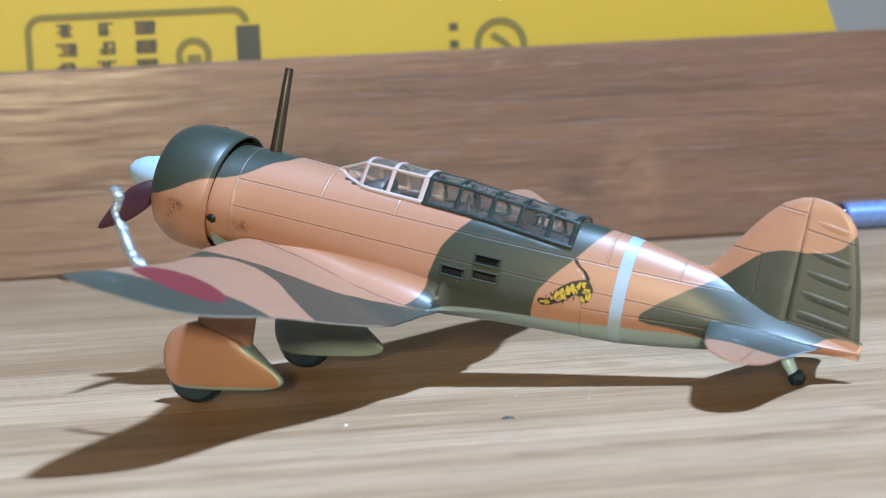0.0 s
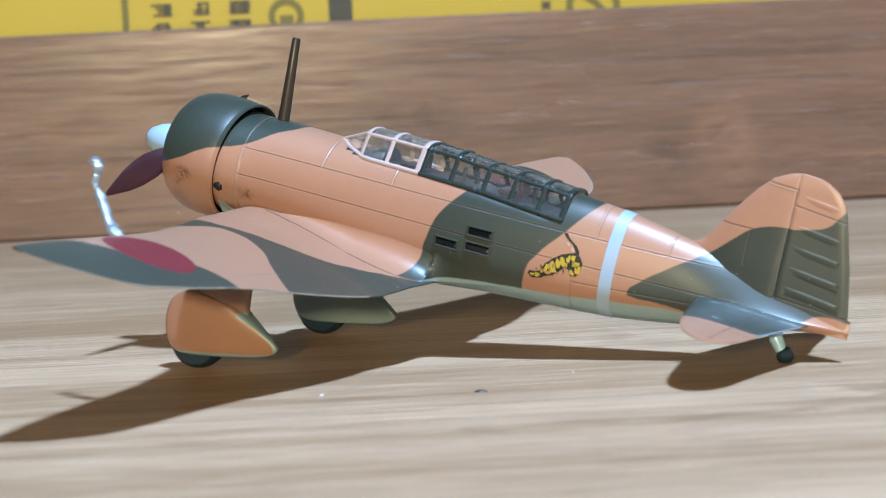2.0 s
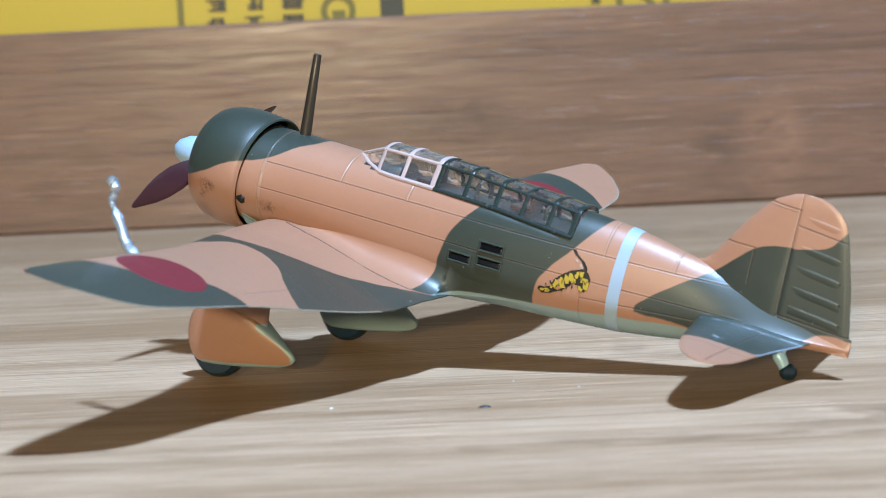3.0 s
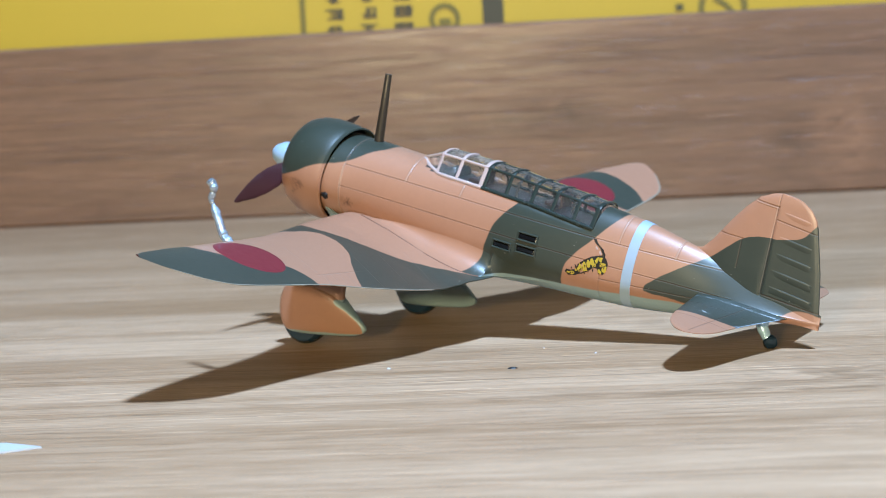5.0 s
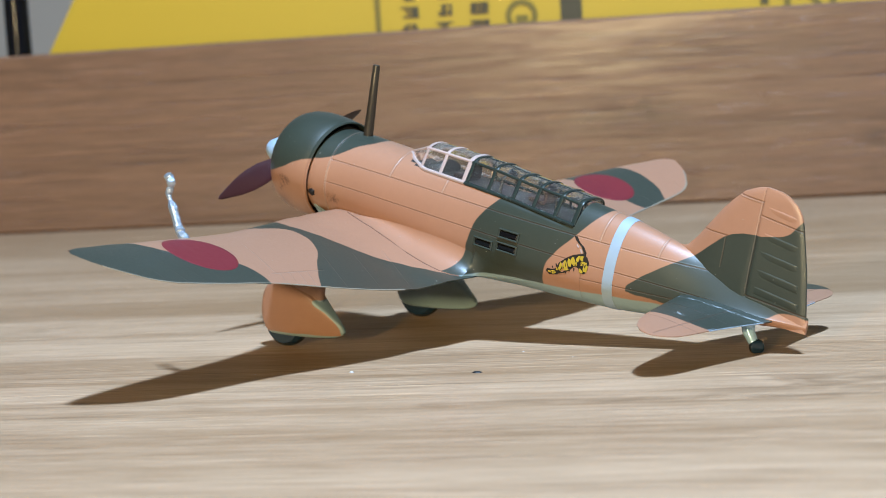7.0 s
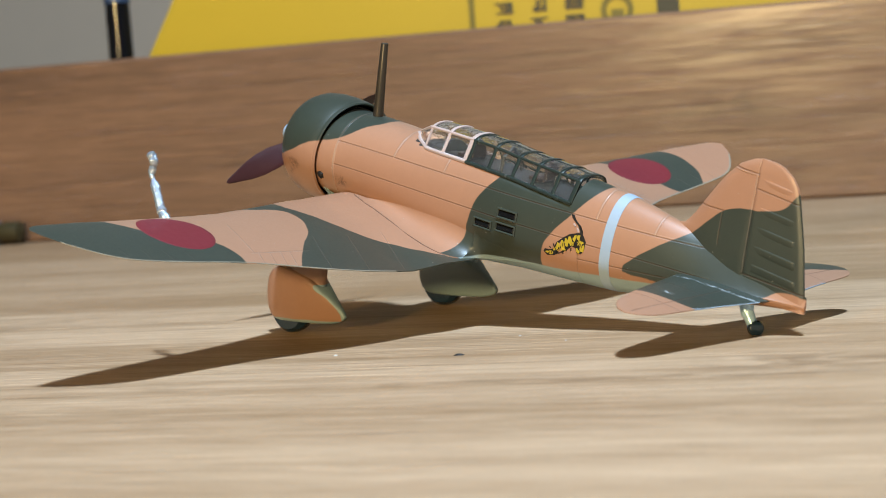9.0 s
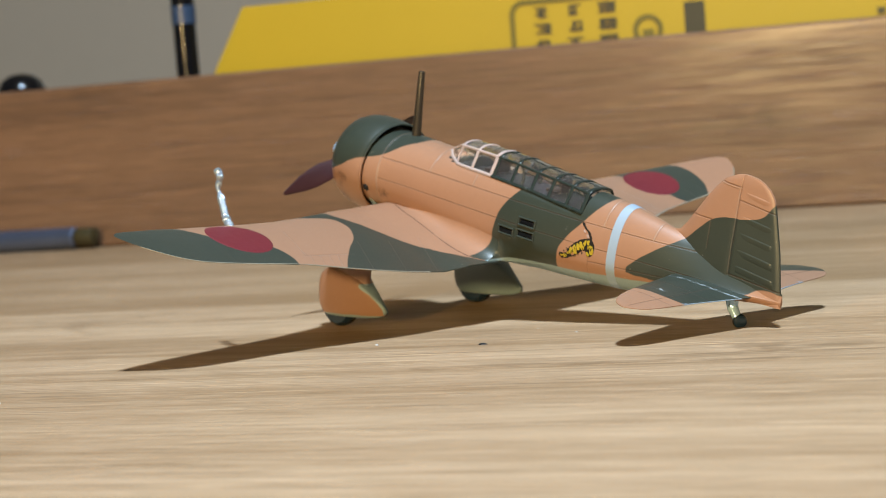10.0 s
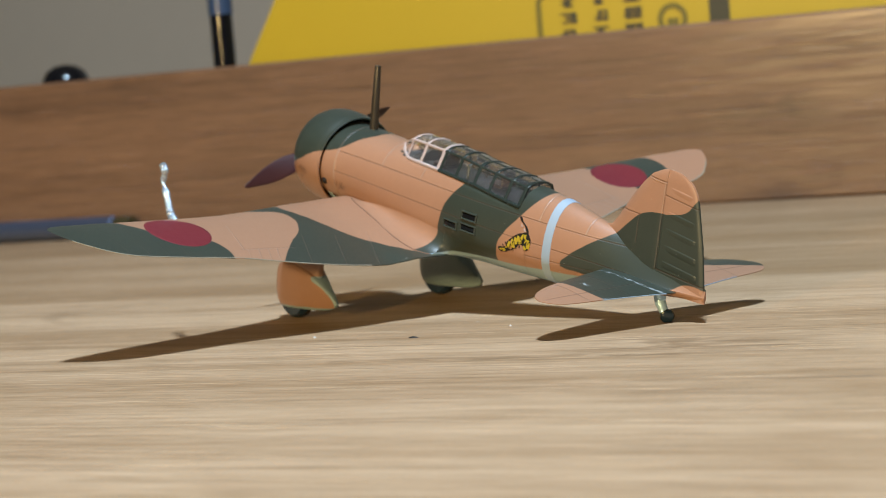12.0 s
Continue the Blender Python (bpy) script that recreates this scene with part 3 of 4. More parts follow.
LOW = [(12, -8.5), (17, -8.9), (30, -9.6), (44, -10.4), (48, -10.7), (54, -10.4), (60, -9.6), (70, -8.95), (81, -8.1), (91, -6.5), (100, -4.6), (110, -2.5), (117, -1.7)]
MID = [(12, -0.2), (30, -0.8), (50, -2.4), (70, -2.4), (90, -1.4), (105, -1.0), (117, -0.7)]


UPPER_FORM = [(84, 2.1), (90, 1.95), (94, 1.6), (98, 1.2), (102, 0.95), (106, 0.85), (117, 0.85)]  # round flanks turn hollow at the tail


def section(x):
    return smooth_lerp(HALF_W, x), smooth_lerp(TOP, x), smooth_lerp(LOW, x), smooth_lerp(MID, x), lerp(UPPER_FORM, x)


def side_y(x, z):
    """Half width of the fuselage at a height."""
    w, t, b, m, p = section(x)
    h, p = ((t - m), p) if z > m else ((m - b), 2.1)
    return w * max(0.0, 1 - abs((z - m) / h) ** p) ** (1 / p)


def hull_ring(x, n=72, grow=0.0, x_off=False):
    w, t, b, m, p = section(x)
    ring = []
    for k in range(n):
        a = 2 * math.pi * k / n
        c, s = math.cos(a), math.sin(a)
        e = 2 / (p if s > 0 else 2.1)
        y = math.copysign(abs(c) ** e, c) * (w + grow)
        z = m + math.copysign(abs(s) ** e, s) * ((t - m if s > 0 else m - b) + grow)
        if x_off and 33 < x < 72.6 and z > lerp(SILL, x):
            z, y = lerp(SILL, x) - 0.5, y * 0.97
        ring.append((x, y, z))
    return ring


xs = [12, 13.5, 15, 17, 19, 22, 26, 29, 31, 32.5, 33.5, 35, 37, 41, 45, 49, 53, 57, 61, 65, 69, 71.5, 72.5, 72.65, 73.4, 74.5, 77, 80, 83, 86, 88, 90, 92, 93.5, 95, 96.5, 98, 99.5, 101, 102.5, 104, 105.5, 107, 108.5, 110, 111.5, 113, 114.3, 115.5, 117]
hull = part("fuselage", loft([hull_ring(x, x_off=True) for x in xs]), [paint_body, cockpit_paint], plane, "fuselage in tan and dark green with a pale green belly", sharp=50)
for p in hull.data.polygons:
    c = p.center * 1000
    if 33 < c.x < 72.6 and c.z > 4.5 and (abs(p.normal.z) > 0.93 or abs(p.normal.x) > 0.6) and abs(c.y - lean(c.x)) < 4.4:
        p.material_index = 1
part("fuselage_band", loft([hull_ring(x, grow=g) for x, g in ((80.25, 0.0), (80.3, 0.07), (81.2, 0.07), (82.15, 0.07), (82.2, 0.0))], caps=(False, False)), paint_white, plane, "white band round the rear fuselage")
part("panel_ring", loft([hull_ring(x, grow=g) for x, g in ((16.7, 0.0), (16.8, 0.10), (17.15, 0.10), (17.25, 0.0))], caps=(False, False)), paint_body, plane)

# -- cowling, engine, spinner, propeller --
cowl_profile = [(2.7, 7.0), (2.2, 7.4), (2.0, 7.9), (2.3, 8.6), (3.2, 9.35), (4.8, 10.0), (6.8, 10.3), (9.0, 10.35), (11.2, 10.2), (13.1, 9.85), (13.35, 9.7), (13.2, 9.45), (10.0, 9.7), (5.0, 9.2), (3.0, 7.8)]
part("cowling", lathe(cowl_profile, 72, "x", shear=lambda s, v: max(0.0, (s - 8) / 5) * (v / 10 * 0.7 - 0.2)), paint_cowl, plane, "engine cowling, dark green above and tan below", sharp=60)
part("cowl_lip", lathe([(12.7, 9.75), (12.8, 10.02), (13.3, 9.98), (13.5, 9.75), (13.3, 9.6)], 72, "x", shear=lambda s, v: v / 10 * 0.7 - 0.2), paint_cowl, plane)
part("engine", lathe([(4.2, 0.01), (4.2, 8.9), (12.3, 8.9), (12.3, 0.01)], 40, "x"), soot, plane)
for k in range(9):
    a = 2 * math.pi * k / 9
    part("cylinder", tube([(4.0, 3.2 * math.cos(a), 3.2 * math.sin(a)), (4.0, 7.4 * math.cos(a), 7.4 * math.sin(a))], 1.25, 10), soot, plane)
part("cowl_ring", lathe([(12.9, 7.0), (12.9, 8.75), (13.6, 8.75), (13.6, 7.0)], 48, "x"), soot, plane)
spinner = part("spinner", lathe([(-7.0, 0.01), (-6.8, 0.8), (-5.9, 1.75), (-4.2, 2.65), (-2.0, 3.2), (0.5, 3.4), (3.9, 3.2), (3.9, 0.01)], 36, "x"), paint_spinner, plane, "pale blue-white spinner")


def blade(angle, length):
    """One propeller blade, pointing at an angle seen from behind."""
    rings, d = [], (math.cos(angle), math.sin(angle))
    for r, w, twist in ((1.5, 1.0, 60), (3.2, 1.25, 55), (5.5, 1.75, 46), (9, 2.2, 36), (12.5, 2.15, 28), (15.5, 1.75, 23), (17.9, 1.15, 20), (length - 0.5, 0.45, 18), (length, 0.1, 18)):
        ring, tw = [], radians(twist)
        for k in range(14):
            a = 2 * math.pi * k / 14
            u, v = w * math.cos(a), 0.30 * max(0.25, 1 - r / 26) * math.sin(a) * (1 if w > 0.3 else 0.4)
            tx, tt = u * math.sin(tw) - v * math.cos(tw), u * math.cos(tw) + v * math.sin(tw)
            ring.append((0.2 + tx, d[0] * r - d[1] * tt, d[1] * r + d[0] * tt))
        rings.append(ring)
    return loft(rings)


part("propeller_blade", blade(radians(200), 21.0), paint_maroon, plane, "dark maroon blade")
part("propeller_blade", blade(radians(23.5), 20.2), paint_maroon, plane, "dark maroon blade")

# -- exhaust stubs and the open flap under the cowling --
for sgn in (-1, 1):
    part("exhaust_stub", join(tube([(13.0, sgn * 7.6, -3.0), (14.2, sgn * 8.1, -3.2)], [0.95, 0.95], 14), tube([(14.2, sgn * 8.05, -3.2), (14.6, sgn * 8.25, -3.3)], [0.85, 0.55], 14)), soot, plane)
    part("cowl_flap", loft([[(13.2, sgn * 6.6, -5.9), (13.4, sgn * 5.0, -7.7), (17.6, sgn * 4.6, -8.6), (17.3, sgn * 6.6, -6.9)], [(13.2, sgn * 6.85, -6.1), (13.4, sgn * 5.2, -7.95), (17.6, sgn * 4.8, -8.8), (17.3, sgn * 6.9, -7.1)]]), paint_pale, plane, smooth=False)

# -- wings --
LE = [(0, 18.2), (6, 18.4), (9, 18.6), (13, 18.9), (17, 19.3), (23, 20.6), (30, 22.9), (38, 25.2), (45, 27.0), (55, 28.3), (62, 29.2), (68, 30.2), (74, 31.0), (78, 32.0), (82, 33.0), (84.3, 33.9), (85.3, 34.8), (85.8, 35.6)]
TE = [(0, 54.3), (10, 54.3), (14, 54.1), (16, 53.6), (18.5, 52.8), (21, 52.6), (25, 52.7), (31, 52.2), (37, 51.2), (43, 49.9), (48, 48.6), (52.5, 47.7), (58, 47.3), (65, 47.0), (70, 46.7), (74, 46.2), (77.5, 44.8), (80.3, 42.7), (82.8, 40.4), (84.4, 38.4), (85.2, 37.0), (85.8, 35.8)]
UPPER = [(0, 0.0), (0.012, 0.017), (0.05, 0.038), (0.12, 0.058), (0.22, 0.073), (0.35, 0.079), (0.5, 0.070), (0.65, 0.053), (0.8, 0.032), (0.92, 0.014), (1.0, 0.004)]


def wing_z(s, a, upper=True, sgn=-1):
    """Height of the wing's skin at chord fraction s and span a."""
    le, te = smooth_lerp(LE, a), smooth_lerp(TE, a)
    thick = (te - le) * lerp([(0, 1.1), (30, 1.0), (60, 0.85), (80, 0.7), (85.8, 0.35)], a)
    x, flat = le + s * (te - le), max(a, 18.0)
    base = -9.36 + (0.094 if sgn < 0 else 0.106) * flat - 0.127 * (x - 37) + 0.9 * (max(0.0, a - 54) / 32) ** 2 - 0.018 * thick
    # the trailing edge sweeps up where it meets the fuselage
    base += 1.5 * min(1.0, max(0.0, (20.0 - a) / 6)) * max(0.0, s - 0.6) / 0.4
    return base + (0.68 if upper else -0.6) * lerp(UPPER, s) * thick


def wing_top(x, a, sgn=-1):
    le, te = smooth_lerp(LE, a), smooth_lerp(TE, a)
    return wing_z(min(max((x - le) / (te - le), 0), 1), a, True, sgn)


fractions_up = [1.0, 0.92, 0.8, 0.65, 0.5, 0.35, 0.22, 0.12, 0.05, 0.012, 0.0]
fractions_low = [0.012, 0.05, 0.12, 0.22, 0.35, 0.5, 0.65, 0.8, 0.92, 1.0]


def wing_shape(sgn):
    rings = []
    for a in [3, 8, 12, 14, 16, 18, 20, 22, 25, 30, 36, 43, 50, 57, 64, 70, 74, 77, 79.5, 81.5, 83, 84.2, 85, 85.5, 85.75]:
        le, te = smooth_lerp(LE, a), smooth_lerp(TE, a)
        ring = [(le + s * (te - le), sgn * a, wing_z(s, a, True, sgn)) for s in fractions_up]
        ring += [(le + s * (te - le), sgn * a, wing_z(s, a, False, sgn)) for s in fractions_low]
        rings.append(ring)
    return loft(rings)


for sgn in (-1, 0.982):
    w = part("wing", wing_shape(sgn), [paint_wing, paint_pale], plane, "wing in tan and dark green, pale green underneath", sharp=50)
    for p in w.data.polygons:
        if p.normal.z < -0.2:
            p.material_index = 1
    verts, faces = [(36.3, sgn * 58.5, wing_top(36.3, 58.5, sgn) + 0.07)], []
    for j, r in enumerate((2.0, 4.0, 5.6, 6.35, 6.5)):
        for k in range(48):
            a = 2 * math.pi * k / 48
            px_, py_ = 36.3 + r * math.cos(a), 58.5 + r * math.sin(a)
            verts.append((px_, sgn * py_, wing_top(px_, py_, sgn) + (0.07 if j < 4 else 0.01)))
    faces += [(0, 1 + k, 1 + (k + 1) % 48) for k in range(48)]
    for j in range(4):
        for k in range(48):
            q = (k + 1) % 48
            faces.append((1 + j * 48 + k, 1 + (j + 1) * 48 + k, 1 + (j + 1) * 48 + q, 1 + j * 48 + q))
    part("roundel", (verts, faces), paint_red, plane, "dark red disc painted on the wing")
    part("wing_tip_light", loft([[(34.6 + u * dx, sgn * (84.6 + v * 0.4), wing_z(0.1, 84.0, True, sgn) - 0.25 + v * 0.35) for u, v in ((math.cos(a), math.sin(a)) for a in np.linspace(0, 2 * math.pi, 12, endpoint=False))] for dx in (0.2, 0.9)]), paint_red, plane)


# -- worn trailing edges: the paint is rubbed off along the rim --
for sgn in (-1, 0.982):
    rim = []
    for a in np.linspace(24, 83, 60):
        te = smooth_lerp(TE, a)
        z = wing_z(1.0, a, True, sgn)
        rim.append([(te - 0.28, sgn * a, z + 0.06), (te + 0.07, sgn * a, z + 0.03), (te + 0.07, sgn * a, z - 0.1), (te - 0.28, sgn * a, z - 0.12)])
    part("trailing_edge", loft(rim), edge_cream, plane, "rubbed cream-coloured edge")


# -- wing fillets --
FILLET_OUT = [(22.6, 7.6), (24, 8.2), (28, 9.5), (38, 10.9), (46, 12.0), (50, 11.8), (52.0, 11.0), (53.5, 9.6)]
FILLET_IN = [(22.6, -5.7), (26, -4.9), (32, -4.0), (42, -3.2), (50, -3.0), (58, -3.4), (66, -4.6)]
FILLET_AFT = [(53.5, 3.4), (54.2, 2.3), (55.2, 1.5), (57, 1.0), (60, 0.5), (63, 0.2), (66, 0.0)]   # how far it still stands out behind the wing


def fillet(sgn):
    """A hollow skin that runs out of the fuselage's side, lies down on the wing and dies away behind it."""
    rings = []
    for x in [*np.linspace(22.6, 52.4, 28), 53.0, 53.5, 53.8, 54.2, 54.7, 55.2, 56, 57, 58.5, 60, 61.5, 63, 64.5, 66]:
        z_in = smooth_lerp(FILLET_IN, x)
        y_in = side_y(x, z_in) - 0.08
        if x <= 53.5:
            a_out = max(smooth_lerp(FILLET_OUT, x), y_in + 0.1)
            z_out = wing_top(x, a_out, sgn) + 0.05
        else:
            z_out = lerp([(53.5, wing_top(53.5, 9.6, sgn) + 0.05), (55.2, -8.5), (60, -7.6), (66, -6.8)], x)
            a_out = side_y(x, z_out) + smooth_lerp(FILLET_AFT, x) - 0.06
        z1 = z_out + 0.16 * (z_in - z_out)
        y1 = side_y(x, z1) * 0.5 + y_in * 0.5 if x <= 53.5 else (y_in + a_out) / 2
        ring = []
        for t in np.linspace(0, 1, 14):
            ring.append((x, sgn * ((1 - t) ** 2 * y_in + 2 * t * (1 - t) * y1 + t * t * a_out), (1 - t) ** 2 * z_in + 2 * t * (1 - t) * z1 + t * t * z_out))
        ring += [(x, sgn * (a_out - 0.05), z_out - (0.5 if x < 53 else 0.2)), (x, sgn * (y_in - 2.2), z_out - 0.7), (x, sgn * (y_in - 2.2), z_in - 0.4)]
        rings.append(ring)
    return loft(rings)


for sgn in (-1, 1):
    fl = part("wing_fillet", fillet(sgn), paint_body, plane, "smooth fairing between wing and fuselage", sharp=40)
    seam = []
    for x in np.linspace(23.0, 53.2, 30):
        a_out = smooth_lerp(FILLET_OUT, x)
        seam.append((x, sgn * (a_out + 0.05), wing_top(x, a_out, sgn)))
    part("seam", tube(seam, 0.13, 6), seam_dark, fl, "dark seam line")

# -- tailplane --
SLE = [(0, 93.6), (3, 94.6), (10, 96.2), (19, 98.2), (24, 100.0), (26.5, 101.7), (27.8, 103.2), (28.3, 104.8)]
STE = [(0, 111.8), (4, 111.0), (14.6, 109.2), (22, 108.6), (25.5, 107.9), (27.4, 106.5), (28.3, 105.0)]


def stab_shape(sgn):
    rings = []
    for a in [1.0, 4, 8, 12, 16, 20, 23, 25, 26.5, 27.4, 27.9, 28.25]:
        le, te = smooth_lerp(SLE, a), smooth_lerp(STE, a)
        th = (te - le) * 0.85
        ring = [(le + s * (te - le), sgn * a, -1.1 + 0.62 * lerp(UPPER, s) * th + 0.05) for s in fractions_up]
        ring += [(le + s * (te - le), sgn * a, -1.1 - 0.62 * lerp(UPPER, s) * th - 0.05) for s in fractions_low]
        rings.append(ring)
    return loft(rings)


for sgn in (-1, 1):
    w = part("tailplane", stab_shape(sgn), [paint_stab, paint_pale], plane, "tailplane, green inside and tan tip", sharp=50)
    for p in w.data.polygons:
        if p.normal.z < -0.2:
            p.material_index = 1
    part("elevator_edge", loft([[(smooth_lerp(STE, a) - 0.35, sgn * a, -1.0), (smooth_lerp(STE, a) + 0.12, sgn * a, -1.05), (smooth_lerp(STE, a) + 0.12, sgn * a, -1.2), (smooth_lerp(STE, a) - 0.35, sgn * a, -1.25)] for a in (3.6, 7, 11, 15, 17)]), paint_white, plane, "worn pale edge")

# -- fin and rudder --
def fin_half(x, z):
    """Half thickness of fin and rudder."""
    chord_at = lerp([(92, 0.2), (97, 1.0), (104, 1.15), (110, 0.75), (117, 0.28)], x)
    return chord_at * lerp([(-3, 1.25), (6, 1.15), (14, 0.8), (19, 0.5), (20.4, 0.2)], z)


def plate(outline, thick, soft=((0.0, 1.0), (0.35, 1.0), (0.65, 1.0), (0.86, 0.92), (0.96, 0.72), (1.0, 0.42))):
    """A body between two mirrored skins over a convex outline, rounded to its edge."""
    cx, cz = np.mean([p[0] for p in outline]), np.mean([p[1] for p in outline])
    rings = []
    for side in (-1, 1):
        for sc, th in soft:
            rings.append((side, sc, th))
    order = [r for r in rings if r[0] == -1] + [r for r in rings if r[0] == 1][::-1]
    out = []
    for side, sc, th in order:
        ring = []
        for px_, pz_ in outline:
            x, z = cx + (px_ - cx) * max(sc, 0.02), cz + (pz_ - cz) * max(sc, 0.02)
            ring.append((x, side * thick(x, z) * th, z))
        out.append(ring)
    return loft(out)


def dense(outline, step=0.8):
    pts = []
    for (a, b), (c, d) in zip(outline, outline[1:] + outline[:1]):
        n = max(1, int(math.hypot(c - a, d - b) / step))
        pts += [(a + (c - a) * i / n, b + (d - b) * i / n) for i in range(n)]
    return pts


def rounded(outline, keep=()):
    """Cut the corners of an outline, but for those kept sharp."""
    out = []
    n = len(outline)
    for i, q in enumerate(outline):
        a, b = outline[i - 1], outline[(i + 1) % n]
        if i in keep:
            out.append(q)
        else:
            out += [(q[0] + (a[0] - q[0]) * 0.25, q[1] + (a[1] - q[1]) * 0.25), (q[0] + (b[0] - q[0]) * 0.25, q[1] + (b[1] - q[1]) * 0.25)]
    return out


FIN_LE = [(-1.0, 95.0), (4.0, 90.0), (6.0, 88.5), (6.9, 92.6), (8.8, 94.2), (11.9, 96.2), (14.6, 98.0), (16.7, 99.6), (18.8, 101.6), (20.0, 104.0), (20.3, 105.3)]
RUD_TE = [(-1.9, 117.0), (8.0, 115.2), (15.6, 113.2), (17.2, 112.6), (18.7, 111.4), (19.8, 109.6), (20.2, 108.3), (20.35, 106.4)]
HINGE = 105.5


def tail_blade(edge, rows, aft):
    """Half of the tail's upright surface, from its rounded outer edge to the hinge."""
    rings = []
    for z in rows:
        out = lerp(edge, z)
        cols = [HINGE + (0.03 if aft else -0.03) + ((out - HINGE) * q) for q in (0, 0.02, 0.08, 0.2, 0.35, 0.5, 0.65, 0.8, 0.9, 0.96, 0.99, 1.0)]
        half = []
        for k, x in enumerate(cols):
            soft = min(1.0, abs(out - x) / (0.5 if aft else 1.6)) ** 0.5
            half.append(max(fin_half(x, z) * soft, 0.16 if aft else 0.05) * (0.93 if k == 0 else 1.0))
        rings.append([(x, -t, z) for x, t in zip(cols, half)] + [(x, t, z) for x, t in zip(cols[::-1], half[::-1])])
    return loft(rings)


part("fin", tail_blade(FIN_LE, [-1, 1, 3, 5, 6, 6.5, 6.9, 7.8, 8.8, 10, 11.9, 13.2, 14.6, 15.7, 16.7, 17.8, 18.8, 19.4, 20.0, 20.3], False), paint_fin, plane, "fin in tan and dark green", sharp=50)
rudder = part("rudder", tail_blade(RUD_TE, [-1.9, 0, 2, 4, 6, 8, 10, 12, 14, 15.6, 16.4, 17.2, 18, 18.7, 19.3, 19.8, 20.2, 20.35], True), paint_fin, plane, "rudder with raised ribs", sharp=50)
for zr, x1 in ((17.6, 111.9), (13.2, 113.0), (10.1, 113.7), (7.0, 114.3), (4.0, 114.9)):
    for sgn in (-1, 1):
        ribs = []
        for x in np.linspace(106.9, x1, 13):
            z = zr - (x - 106) * 0.13
            y, k = fin_half(x, z), min(1.0, (x - 106.8) / 1.8, (x1 + 0.05 - x) / 1.1)
            ribs.append([(x, sgn * (y - 0.1), z - 1.75), (x, sgn * (y + 0.02), z - 1.45), (x, sgn * (y + 0.02 + 0.05 * k), z - 0.95), (x, sgn * (y + 0.02 + 0.10 * k), z - 0.5), (x, sgn * (y + 0.02 + 0.085 * k), z - 0.25), (x, sgn * (y - 0.1), z - 0.05)])
        part("rudder_rib", loft(ribs), paint_fin, rudder, sharp=80)

# -- canopy --
CTOP = [(31.0, 8.3), (36.3, 11.3), (38, 11.5), (47, 11.45), (53, 11.35), (58.5, 10.8), (63, 10.55), (68, 10.3), (72.5, 9.85)]


def canopy_ring(x, n=15, grow=0.0):
    zt, zb = lerp(CTOP, x) + grow, lerp(SILL, x) - 0.15
    wb = (lerp([(31.2, 0.9), (34, 3.0), (36.6, 4.2)], x) if x < 36.6 else side_y(x, zb)) + 0.08 + grow
    wt = wb * 0.70
    ring = []
    for k in range(n):
        t = k / (n - 1)
        side = -1 if t < 0.5 else 1
        f = abs(t - 0.5) * 2          # 1 at the sill, 0 at the ridge
        if f > 0.55:
            q = (1 - f) / 0.45
            y, z = wb + (wt - wb) * q, zb + (zt - zb) * 0.68 * q
        else:
            q = f / 0.55
            y, z = wt * math.sin(q * math.pi / 2) ** 0.9, zb + (zt - zb) * (0.68 + 0.32 * math.cos(q * math.pi / 2))
        ring.append((x, side * y, z))
    return ring


def canopy_skin(x0, x1):
    stops = sorted({x0, x1, *[x for x in (32, 34, 36.3, 38, 42, 47, 50, 53, 56, 58.5, 61, 63, 65.5, 68, 70) if x0 < x < x1]})
    outer = [canopy_ring(x) for x in stops]
    inner = [canopy_ring(x, grow=-0.45) for x in stops]
    return loft([o + i[::-1] for o, i in zip(outer, inner)])


canopy = part("canopy", canopy_skin(31.2, 72.5), glass, plane, "clear plastic canopy")
canopy.visible_shadow = False


def hoop(x, half):
    """A flat painted band over the canopy, slightly proud."""
    rings = [canopy_ring(x + dx, 21, g) for dx, g in ((-half, -0.12), (-half, 0.08), (-half * 0.6, 0.15), (half * 0.6, 0.15), (half, 0.08), (half, -0.12))]
    return loft([list(col) for col in zip(*rings)])


for x, half, mat in ((36.6, 0.36, frame_pink), (41.4, 0.34, frame_pink), (47.0, 0.42, frame_pink), (47.85, 0.32, frame_green), (53.0, 0.36, frame_green), (58.7, 0.4, frame_green), (63.4, 0.36, frame_green), (68.2, 0.36, frame_green), (72.2, 0.42, frame_green)):
    part("canopy_hoop", hoop(x, half), mat, canopy, "pinkish tan frame" if mat is frame_pink else "dark green frame")
for k, r in ((0, 0.4), (20, 0.4), (6, 0.3), (14, 0.3), (10, 0.16)):
    for x0, x1, mat in ((31.2, 47.4, frame_pink), (47.4, 72.5, frame_green)):
        if k == 10 and x0 < 40:
            continue
        pts = [canopy_ring(x, 21, -0.08)[k] for x in np.linspace(x0 if k not in (6, 14) or x0 > 40 else 36.6, x1, 12)]
        part("canopy_rail", tube(pts, r, 8), mat, canopy, "pinkish tan frame" if mat is frame_pink else "dark green frame")
for sgn in (-1, 1):
    pts = [(31.2, 0.0, 8.35), canopy_ring(36.6, 21, 0.05)[6 if sgn < 0 else 14]]
    part("windscreen_bar", tube([pts[0], tuple((a + b) / 2 for a, b in zip(*pts)), pts[1]], 0.36, 8), frame_pink, canopy)
part("canopy_end", loft([canopy_ring(72.2, 21, -0.5), canopy_ring(72.6, 21, -0.3)]), glass, canopy).visible_shadow = False
